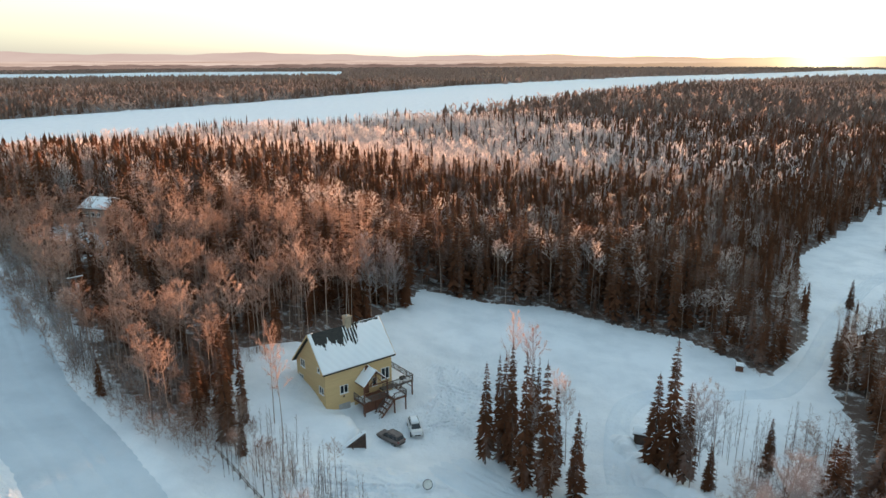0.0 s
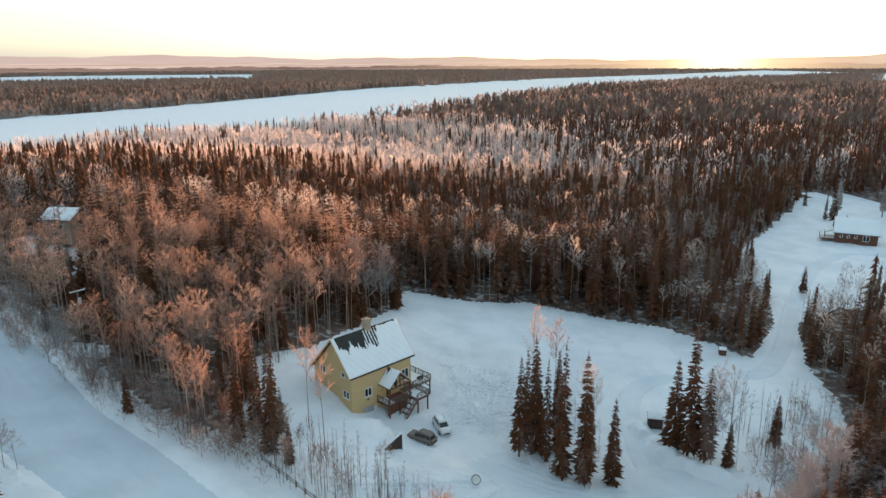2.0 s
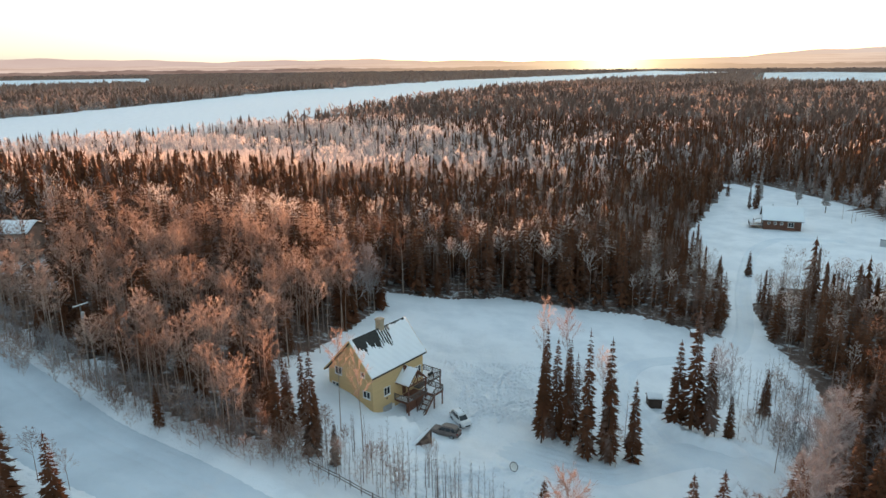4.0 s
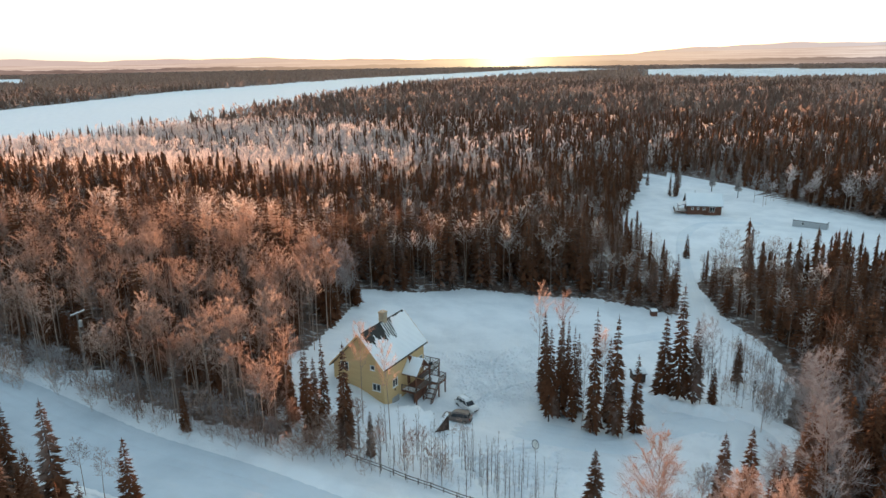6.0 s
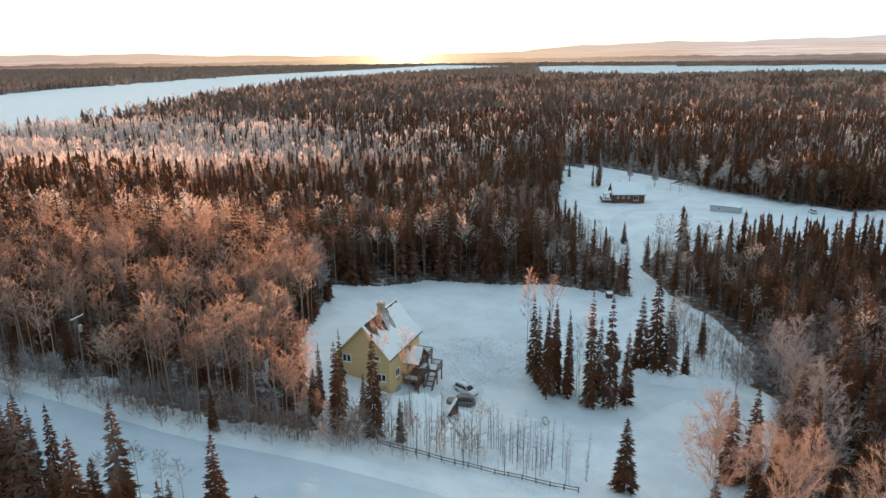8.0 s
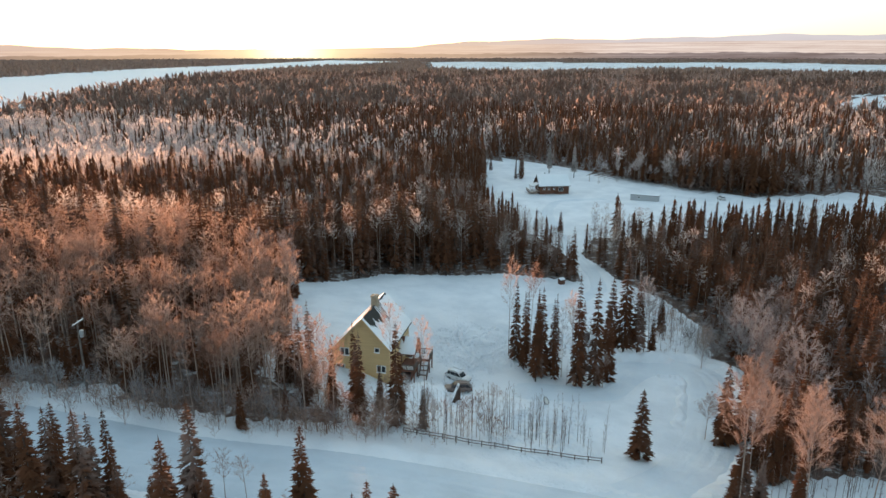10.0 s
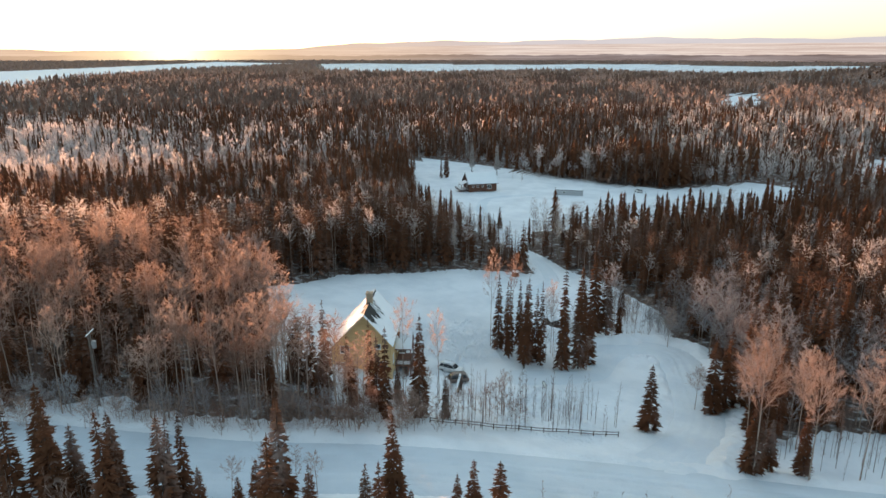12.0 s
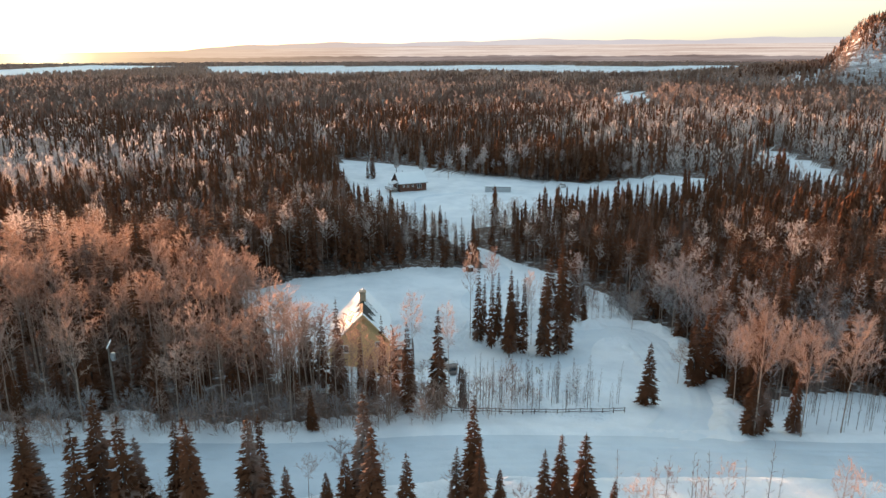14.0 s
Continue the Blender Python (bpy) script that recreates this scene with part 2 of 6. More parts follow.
def beam(bm, a, b, w, h):
    """A bar of w by h from a to b."""
    a, b = Vector(a), Vector(b)
    turn = (b - a).to_track_quat("Z", "Y").to_matrix().to_4x4()
    bmesh.ops.create_cube(bm, size=1.0, matrix=Matrix.Translation((a + b) / 2) @ turn @ Matrix.Diagonal((w, h, (b - a).length, 1)))
    return bm


def tube(bm, pts, radii, sides=6):
    """A round bar through pts."""
    rings = []
    for i, (p, r) in enumerate(zip(pts, radii)):
        q = Vector(pts[min(i + 1, len(pts) - 1)]) - Vector(pts[max(i - 1, 0)])
        turn = q.to_track_quat("Z", "Y").to_matrix()
        rings.append([bm.verts.new(Vector(p) + turn @ Vector((r * math.cos(2 * math.pi * k / sides), r * math.sin(2 * math.pi * k / sides), 0))) for k in range(sides)])
    for a, b in zip(rings, rings[1:]):
        for k in range(sides):
            bm.faces.new((a[k], a[(k + 1) % sides], b[(k + 1) % sides], b[k]))
    bm.faces.new(rings[0][::-1])
    bm.faces.new(rings[-1])
    return bm


def prism(bm, profile, a, b):
    """A profile of (u, v) points pushed from a to b along x: u runs along y, v along z."""
    ends = [[bm.verts.new((x, u, v)) for u, v in profile] for x in (a, b)]
    n = len(profile)
    for k in range(n):
        bm.faces.new((ends[0][k], ends[0][(k + 1) % n], ends[1][(k + 1) % n], ends[1][k]))
    bm.faces.new(ends[0][::-1])
    bm.faces.new(ends[1])
    bmesh.ops.recalc_face_normals(bm, faces=bm.faces)
    return bm


# ---- the lie of the land ----
def sig(v):
    return 1.0 / (1.0 + np.exp(-np.clip(v, -40, 40)))


def waves(x, y):
    """Gentle uneven ground, drifts of a few decimetres."""
    return 0.18 * np.sin(x / 7.3 + 1.3 * np.sin(y / 9.1)) * np.cos(y / 6.1) + 0.10 * np.sin(x / 2.9 + y / 3.7) + 0.05 * np.sin(x / 1.3 - y / 1.7)


def ground(x, y):
    x, y = np.asarray(x, float), np.asarray(y, float)
    z = -5 + 20 * sig(-(x + 25) / 22) * sig((340 - y) / 60) * sig((x + 270) / 30)
    z = z + 0.06 * np.maximum(0, 90 - np.maximum(y, -200)) * sig((260 - np.abs(x)) / 40)
    z = z - 1.6 * np.exp(-(((x + 8) / 9) ** 2) - ((y - 99) / 9) ** 2)
    z = z - 4 * sig((y - 420) / 60)
    # the bank that drops to the parking place, from the house's corner to the timber wall
    along, left = (x + 18.2) * 0.434 - (y - 103.6) * 0.90, -(x + 18.2) * 0.90 - (y - 103.6) * 0.434
    w = sig((along - 3.2) / 0.8) * sig((10.5 - along) / 0.3)
    z = z + w * np.where(left > 0, 2.0 * np.exp(-np.maximum(left, 0) / 4), -0.9 * np.exp(np.minimum(left, 0) / 2.5))
    # the rocky bluff, far off to the east
    crag = 84 * sig((166 + 9 * np.sin(x / 37) - y) / 11) * sig((y + 330) / 60) + 42 * np.exp(-((y / 430) ** 2)) + 15 * np.exp(-(((y + 5) / 90) ** 2))
    z = z + crag * np.exp(-(((x - 1640) / 330) ** 2)) * sig((x - 1250) / 40)
    z = z - 1.5 * np.exp(-(((x + 17.3) / 4.2) ** 2) - ((y - 102.6) / 3.4) ** 2) - 1.4 * np.exp(-(((x + 13.2) / 3.2) ** 2) - ((y - 90.6) / 2.4) ** 2)
    return z


def at_ground(x, y, extra=0.0):
    return float(ground(x, y) + waves(x, y)) + extra


VERGE = [(-130, 172), (-98, 138), (-73, 108), (-55, 89), (-38, 80.5), (-28, 73), (-15, 62)]
ROAD = [(-150, 190), (-109, 146), (-77.5, 111), (-59.5, 88.5), (-45, 76), (-32, 62.2), (-20, 47.8), (-8, 31.5), (8, 12), (34, -18)]
DRIVE = [(-24, 57), (-10, 57), (4, 60), (14, 65), (25, 71.5), (32.5, 76.5), (34, 82.5), (29, 87.5), (20, 87.5), (11, 83), (3, 88), (-4, 95)]
LANE = [(23.6, 87.5), (23.5, 93), (25, 101), (27, 110), (31, 118), (38, 122), (51, 121.5), (60, 123), (69, 132.5), (78, 145), (86, 157), (100, 175), (118, 196), (136, 207), (158, 194)]
YARD = [(-32, 116), (-35, 102), (-36, 87), (-30, 79.5), (-16, 65), (0, 57), (10, 58.5), (22, 66), (40, 80), (57, 92), (67, 111), (70.5, 126), (82.5, 148.5), (91, 160), (88, 172), (77, 149),
        (61, 130), (57, 138), (49, 149), (33, 158), (21, 165), (5, 163), (-9, 166), (-12, 152), (-19, 138)]
CABIN_YARD = [(82.5, 148.5), (100, 158), (114, 148), (136, 130), (160, 112), (198, 94), (240, 80), (250, 134), (205, 158), (198, 180), (197, 231), (203, 258), (207, 300), (186, 308), (133, 246), (99, 209), (80, 152)]
RIVER = [(-900, 120), (-500, 300), (-276, 455), (-230, 600), (-108, 660), (0, 840), (190, 1210), (520, 1700), (1100, 2300), (2200, 3000), (2200, 3900), (1100, 2900), (560, 2480), (-18, 1722), (-314, 1092), (-509, 779), (-760, 560), (-1100, 330)]
SLOPE = [(-40, 112), (-36, 88), (-31, 80), (-16, 64), (-8, 70), (-12, 110), (-22, 128)]
NEAR_STRIP = [(-96, 124), (-46, 68), (-8, 34), (6, 18), (-14, 2), (-60, 35), (-104, 90)]
OPEN_WOOD = [(-16, 54), (-6, 54), (4, 50), (14, 46), (20, 38), (22, 24), (4, 20), (-10, 36)]
LAKE = [(994, 425), (1010, 380), (850, 335), (723, 292), (728, 332), (850, 385)]
SLOUGH = [(335, 112), (385, 108), (318, 72), (262, 50), (205, 44), (192, 56), (226, 76), (280, 94)]


def inside(x, y, poly):
    x, y = np.asarray(x, float), np.asarray(y, float)
    hit = np.zeros(x.shape, bool)
    for (x0, y0), (x1, y1) in zip(poly, poly[1:] + poly[:1]):
        if y0 != y1:
            hit ^= ((y0 > y) != (y1 > y)) & (x < (x1 - x0) * (y - y0) / (y1 - y0) + x0)
    return hit


def off_line(x, y, line):
    """Distance to a line of points."""
    x, y = np.asarray(x, float), np.asarray(y, float)
    best = np.full(x.shape, 1e9)
    for (x0, y0), (x1, y1) in zip(line, line[1:]):
        dx, dy = x1 - x0, y1 - y0
        s = np.clip(((x - x0) * dx + (y - y0) * dy) / (dx * dx + dy * dy), 0, 1)
        best = np.minimum(best, np.hypot(x - x0 - s * dx, y - y0 - s * dy))
    return best


def free_ground(x, y, margin=0.0):
    """Where no tree stands: yards, ways, river, lake."""
    f = inside(x, y, YARD) | inside(x, y, CABIN_YARD) | inside(x, y, RIVER) | inside(x, y, LAKE) | inside(x, y, SLOUGH)
    f |= (off_line(x, y, ROAD) < 8.0 + margin) | (off_line(x, y, VERGE) < 4.5)
    f |= off_line(x, y, DRIVE) < 5.6
    f |= (np.hypot(x + 94, y - 177) < 12) | (np.hypot(x + 87, y - 165) < 5) | (np.hypot(x + 62, y - 110) < 4)
    f |= (np.hypot(x + 80, y - 152) < 4) | inside(x, y, OPEN_WOOD) | inside(x, y, NEAR_STRIP)
    a, r = np.degrees(np.arctan2(x, y)), np.hypot(x, y)
    f |= (a > 36) & (r > 2250 + 150 * np.sin(a / 4)) & (r < 3700 + 150 * np.sin(a / 3))
    f |= (a < -9) & (r > 2800) & (r < 3900)
    return f


def steps(inner_lo, inner_hi, step, lo, hi, grow=1.14):
    out = list(np.arange(inner_lo, inner_hi + step / 2, step))
    for side in (1, -1):
        s, v = step, out[-1] if side > 0 else out[0]
        while v < hi if side > 0 else v > lo:
            s *= grow
            v += side * s
            out.append(v) if side > 0 else out.insert(0, v)
    return np.array(out)


def make_ground():
    xs, ys = steps(-112, 122, 1.2, -4800, 4800), steps(26, 216, 1.2, -1500, 4800)
    gx, gy = np.meshgrid(xs, ys)
    near = np.exp(-((np.hypot(gx - 0, gy - 110) / 400) ** 2))
    z = ground(gx, gy) + waves(gx, gy) * near
    road = off_line(gx, gy, ROAD)
    z = z + 0.40 * np.exp(-(((road - 8.4) / 1.2) ** 2)) - 0.35 * sig((7.2 - road) / 0.5)
    drive = off_line(gx, gy, DRIVE)
    z = z - 0.30 * sig((4.2 - drive) / 0.5)
    z = z - 0.26 * sig((2.1 - off_line(gx, gy, LANE)) / 0.35)
    z = np.where(inside(gx, gy, RIVER), -9.5, z)
    n, m = len(xs), len(ys)
    i = (np.arange(m - 1)[:, None] * n + np.arange(n - 1)[None, :]).ravel()
    tris = np.concatenate([np.stack([i, i + 1, i + n + 1], 1), np.stack([i, i + n + 1, i + n], 1)])
    ob = new("ground", mesh_np("ground", np.stack([gx, gy, z], -1).reshape(-1, 3), tris, [SNOW_LAND, WOOD_FLOOR]))
    mid_x, mid_y = gx.ravel()[tris].mean(1), gy.ravel()[tris].mean(1)
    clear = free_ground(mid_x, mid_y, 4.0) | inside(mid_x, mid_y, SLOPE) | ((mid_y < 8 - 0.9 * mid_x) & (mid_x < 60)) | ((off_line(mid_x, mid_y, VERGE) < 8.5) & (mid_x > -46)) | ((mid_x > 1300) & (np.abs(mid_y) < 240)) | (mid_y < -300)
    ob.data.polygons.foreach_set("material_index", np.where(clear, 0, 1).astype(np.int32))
    ob.data.polygons.foreach_set("use_smooth", np.ones(len(tris), bool))
    return tagged(ob, "snow-covered ground with drifts, clearings and a rocky bluff", "ground", kind="structure")


def land_material():
    """Snow; dark rock where the far bluff is steep; trodden snow in the yard."""
    s = Shade("snow_land", 0.75)
    p = s.place()
    split_p = s.nodes.new("ShaderNodeSeparateXYZ")
    s.links.new(p, split_p.inputs[0])
    snow = s.mix(s.ramp(s.noise(p, 0.12, 5), 0.4, 0.7), (0.80, 0.83, 0.86), (0.66, 0.70, 0.74))
    rock = s.mix(s.noise(p, 0.03, 5), (0.06, 0.038, 0.03), (0.15, 0.10, 0.08))
    steep = s.maths("ADD", s.up(), s.maths("MULTIPLY", s.noise(p, 0.02, 6), -0.22))
    rocky = s.maths("MULTIPLY", s.ramp(steep, 0.90, 0.80), s.ramp(split_p.outputs["X"], 900, 1000))
    ledges = s.ramp(s.noise(s.stretched(p, (1, 1, 2.2)), 0.045, 4, 0.6), 0.53, 0.58)
    s.color(s.mix(s.maths("MULTIPLY", rocky, s.maths("SUBTRACT", 1.0, ledges)), snow, rock))
    far = s.nodes.new("ShaderNodeVectorMath")
    far.operation = "DISTANCE"
    s.links.new(p, far.inputs[0])
    far.inputs[1].default_value = (7.0, 114.0, -1.5)
    trodden = s.ramp(far.outputs["Value"], 30.0, 16.0)
    s.bump(s.noise(p, 0.30, 6, 0.65), 0.7, 0.7)
    s.bump(s.noise(p, 1.8, 5, 0.75), 0.7, 0.18)
    s.bump(s.maths("MULTIPLY", s.ramp(s.noise(p, 0.75, 5, 0.75), 0.40, 0.62), trodden), 0.6, 0.22)
    return s.mat


def floor_material():
    """The floor of the wood: patchy snow between brush, litter and fallen twigs, with shade under dense trees put into
    the brown.
    """
    s = Shade("wood_floor", 0.9)
    p = s.place()
    # brown kept dark, also in place of the shade between the trees
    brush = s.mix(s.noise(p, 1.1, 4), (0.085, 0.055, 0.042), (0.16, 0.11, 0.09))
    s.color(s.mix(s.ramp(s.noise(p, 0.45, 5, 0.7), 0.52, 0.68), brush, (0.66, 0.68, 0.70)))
    s.bump(s.noise(p, 1.3, 5, 0.7), 0.8, 0.4)
    return s.mat


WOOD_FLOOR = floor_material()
SNOW_LAND = land_material()
make_ground()


def smooth_line(pts, step):
    """Even points along a softened line."""
    p = np.array(pts, float)
    for _ in range(3):
        q = [p[0]]
        for a, b in zip(p, p[1:]):
            q += [0.75 * a + 0.25 * b, 0.25 * a + 0.75 * b]
        p = np.array(q + [p[-1]])
    d = np.r_[0, np.cumsum(np.hypot(*np.diff(p, axis=0).T))]
    s = np.arange(0, d[-1], step)
    return np.stack([np.interp(s, d, p[:, 0]), np.interp(s, d, p[:, 1])], 1)


def make_way(name, line, half, ruts, lift, label, material=SNOW_TRACK):
    """A packed-snow way that follows the ground, with wheel ruts pressed into it."""
    c = smooth_line(line, 1.0)
    t = np.gradient(c, axis=0)
    t /= np.hypot(*t.T)[:, None]
    side = np.stack([-t[:, 1], t[:, 0]], 1)
    across = np.arange(-half, half + 0.01, 0.35)
    pts = c[:, None, :] + across[None, :, None] * side[:, None, :]
    z = ground(pts[..., 0], pts[..., 1]) + 0.5 * waves(pts[..., 0], pts[..., 1]) + lift - 0.35 * (np.abs(across) / half)[None, :] ** 6
    steps_in = np.minimum(np.arange(len(c)), len(c) - 1 - np.arange(len(c)))
    z = z - 0.5 * (1 - np.clip(steps_in / 5.0, 0, 1))[:, None]
    wobble = 0.25 * np.sin(np.arange(len(c)) / 9.0)[:, None]
    for r, deep in ruts:
        z = z - deep * np.exp(-(((across[None, :] + wobble - r) / 0.32) ** 2))
    n, m = len(across), len(c)
    i = (np.arange(m - 1)[:, None] * n + np.arange(n - 1)[None, :]).ravel()
    tris = np.concatenate([np.stack([i, i + n + 1, i + 1], 1), np.stack([i, i + n, i + n + 1], 1)])
    ob = new(name, mesh_np(name, np.concatenate([pts, z[..., None]], -1).reshape(-1, 3), tris, [material]))
    ob.data.polygons.foreach_set("use_smooth", np.ones(len(tris), bool))
    return tagged(ob, label, "road", kind="structure")


make_way("road", ROAD, 7.0, [(-3.6, 0.10), (-1.9, 0.10), (1.2, 0.12), (2.9, 0.12), (5.5, 0.06)], 0.05, "wide snow-packed gravel road with wheel ruts", SNOW_ROAD)
make_way("driveway", DRIVE, 4.2, [(-2.4, 0.07), (-0.9, 0.13), (0.8, 0.13), (1.9, 0.08)], 0.03, "snow-packed driveway with wheel ruts")


make_way("lane", LANE, 2.3, [(-0.85, 0.13), (0.85, 0.13)], 0.03, "narrow snow-packed lane with wheel ruts")


def make_trodden_snow(x0, x1, y0, y1, trails, lines, rough, label, seed):
    """A stretch of uneven snow with footprints and trails pressed into it."""
    g = np.random.default_rng(seed)
    step = 0.19
    xs, ys = np.arange(x0, x1, step), np.arange(y0, y1, step)
    gx, gy = np.meshgrid(xs, ys)
    pits = np.zeros(gx.shape)

    def press(x, y, wide, deep):
        i, j, r = int((x - xs[0]) / step), int((y - ys[0]) / step), int(3 * wide / step) + 1
        a, b, c, d = max(0, j - r), min(len(ys), j + r), max(0, i - r), min(len(xs), i + r)
        if a < b and c < d:
            q = ((gx[a:b, c:d] - x) ** 2 + (gy[a:b, c:d] - y) ** 2) / wide**2
            pits[a:b, c:d] += deep * (-np.exp(-q) + 0.45 * np.exp(-((np.sqrt(q) - 1.7) ** 2) * 3))

    for _ in range(trails):
        x, y, turn = g.uniform(x0 + 3, x1 - 7), g.uniform(y0 + 4, y1 - 4), g.uniform(0, 6.28)
        for k in range(int(g.uniform(15, 50))):
            turn += g.normal() * 0.16
            x, y = x + 0.55 * math.cos(turn), y + 0.55 * math.sin(turn)
            press(x + 0.16 * (-1) ** k * math.sin(turn), y - 0.16 * (-1) ** k * math.cos(turn), g.uniform(0.20, 0.30), g.uniform(0.20, 0.36))
    for line in lines:
        for k, (x, y) in enumerate(smooth_line(line, 0.33)):
            press(x + g.normal() * 0.12, y + g.normal() * 0.12, 0.36, 0.36)
    lumps = rough * sum(a * np.sin(gx * f + 2.1 * np.sin(gy * f * 0.8 + p)) * np.cos(gy * f * 1.1 + 1.7 * np.sin(gx * f * 0.7 + p)) for a, f, p in ((0.06, 1.1, 0.4), (0.05, 2.3, 1.9), (0.035, 4.1, 3.0)))
    edge = np.clip(np.minimum(np.minimum(gx - xs[0], xs[-1] - gx), np.minimum(gy - ys[0], ys[-1] - gy)) / 3.5, 0, 1)
    busy = np.exp(-(((gx - (x0 + x1) / 2) / (0.37 * (x1 - x0))) ** 2) - ((gy - (y0 + y1) / 2) / (0.32 * (y1 - y0))) ** 2)
    z = ground(gx, gy) + waves(gx, gy) - 0.12 + 0.20 * edge + np.clip(pits, -0.42, 0.25) * edge + lumps * edge * (0.4 + busy)
    z = z - 0.30 * sig((4.2 - off_line(gx, gy, DRIVE)) / 0.5) - 0.5 * sig((4.4 - off_line(gx, gy, DRIVE)) / 0.3)
    n, m = len(xs), len(ys)
    i = (np.arange(m - 1)[:, None] * n + np.arange(n - 1)[None, :]).ravel()
    tris = np.concatenate([np.stack([i, i + 1, i + n + 1], 1), np.stack([i, i + n + 1, i + n], 1)])
    ob = new("trodden_snow", mesh_np("trodden_snow", np.stack([gx, gy, z], -1).reshape(-1, 3), tris, [SNOW_LAND]))
    return tagged(ob, label, "snow", kind="structure")


make_trodden_snow(-7.5, 22, 97.5, 126, 44, ([(-4.5, 102), (0, 104.5), (6, 106.5), (14, 108), (20, 111.5)], [(1, 112), (7, 111), (14, 108.2)], [(-3, 116), (4, 113), (10, 114.5), (18, 118)], [(2, 104.8), (2.5, 110), (6, 117), (12, 122)]), 1.3, "trodden snow of the yard full of footprints and trails", 77)
make_trodden_snow(-24, 3, 63.5, 92, 9, ([(-20, 80), (-12, 82), (-4, 84), (1, 86)], [(-14, 72), (-6, 75), (-1, 82)]), 2.6, "hummocky snow over grass tufts behind the fence", 78)


def make_bank(line, offset, wide, high, start, end, seed, rubble=0.45, label="lumpy bank of ploughed snow beside the driveway"):
    """A lumpy bank of ploughed snow beside a way."""
    c = smooth_line(line, 0.35)
    t = np.gradient(c, axis=0)
    t /= np.hypot(*t.T)[:, None]
    d = np.r_[0, np.cumsum(np.hypot(*np.diff(c, axis=0).T))]
    keep = (d >= start) & (d <= end)
    c, t, d = c[keep], t[keep], d[keep]
    side = np.stack([-t[:, 1], t[:, 0]], 1)
    across = np.linspace(-1, 1, 13)
    g = np.random.default_rng(seed)
    swell = np.interp(d, np.linspace(start, end, 30), g.uniform(0.55, 1.25, 30))
    sway = np.interp(d, np.linspace(start, end, 24), g.uniform(-0.5, 0.5, 24))
    pts = c[:, None, :] + (offset + sway[:, None] + across[None, :] * wide)[..., None] * side[:, None, :]
    ends = np.clip(np.minimum(d - start, end - d) / 3.0, 0, 1)
    shape = (1 - across**2)[None, :] ** 1.2 * (high * swell * ends)[:, None]
    lumps = g.uniform(-0.5, 0.5, shape.shape)
    lumps = (lumps + np.roll(lumps, 1, 0) + np.roll(lumps, -1, 0) + np.roll(lumps, 1, 1)) / 2
    z = ground(pts[..., 0], pts[..., 1]) + waves(pts[..., 0], pts[..., 1]) - 0.30 + shape + lumps * rubble * shape
    n, m = len(across), len(c)
    i = (np.arange(m - 1)[:, None] * n + np.arange(n - 1)[None, :]).ravel()
    tris = np.concatenate([np.stack([i, i + n + 1, i + 1], 1), np.stack([i, i + n, i + n + 1], 1)])
    ob = new("snow_bank", mesh_np("snow_bank", np.concatenate([pts, z[..., None]], -1).reshape(-1, 3), tris, [SNOW]))
    return tagged(ob, label, "snow bank", kind="structure")


make_bank(DRIVE, -5.8, 2.8, 1.15, 8, 74, 3, 0.6)
make_bank([(25.5, 106), (27, 100.5), (28, 94), (31.5, 89.5), (36.5, 85)], 0.0, 2.2, 1.5, 0, 24, 9, 0.25, "smooth rounded ridge of ploughed snow at the drive's end")
make_bank(DRIVE, 5.0, 1.2, 0.55, 34, 78, 4)
make_bank(ROAD, 7.9, 1.0, 0.55, 40, 128, 5)
make_bank(ROAD, -7.9, 1.0, 0.6, 40, 170, 6)


def make_sheet(name, poly, z, material, label, category):
    bm = bmesh.new()
    f = bm.faces.new([bm.verts.new((x, y, z)) for x, y in poly])
    bmesh.ops.triangulate(bm, faces=[f])
    bmesh.ops.recalc_face_normals(bm, faces=bm.faces)
    ob = part(name, bm, material)
    return tagged(ob, label, category, kind="structure")


make_sheet("river", RIVER, -8.75, ICE, "wide frozen river under smooth snow", "river")


# ---- far plain and hills ----
def far_strip(name, radii, heights, material, label, category):
    """A strip along the horizon, so far off that it does not shift: rows of radius and height by direction."""
    az = np.radians(np.arange(-60, 150.1, 0.25))
    d = np.degrees(az)
    verts = [np.stack([r * np.sin(az), r * np.cos(az), h(d)], 1) for r, h in zip(radii, heights)]
    n, tris = len(az), []
    for k in range(len(radii) - 1):
        i = np.arange(n - 1) + k * n
        tris += [np.stack([i, i + n, i + 1], 1), np.stack([i + 1, i + n, i + n + 1], 1)]
    ob = new(name, mesh_np(name, np.concatenate(verts), np.concatenate(tris), [material]))
    return tagged(ob, label, category, kind="structure")


def plain_edge(d):
    """How high the far plain reaches up to the foot of the hills."""
    return 46 + 62 * sig((d - 40) / 9)


def hill_top(d):
    return plain_edge(d) + 22 + 24 * sig((-8 - d) / 5) + 10 * sig((d - 44) / 6) + 6 * np.sin(d / 3.1) + 4 * np.sin(d / 1.27 + 2) + 2 * np.sin(d * 1.9) - 34 * np.exp(-(((d - 27) / 9) ** 2))


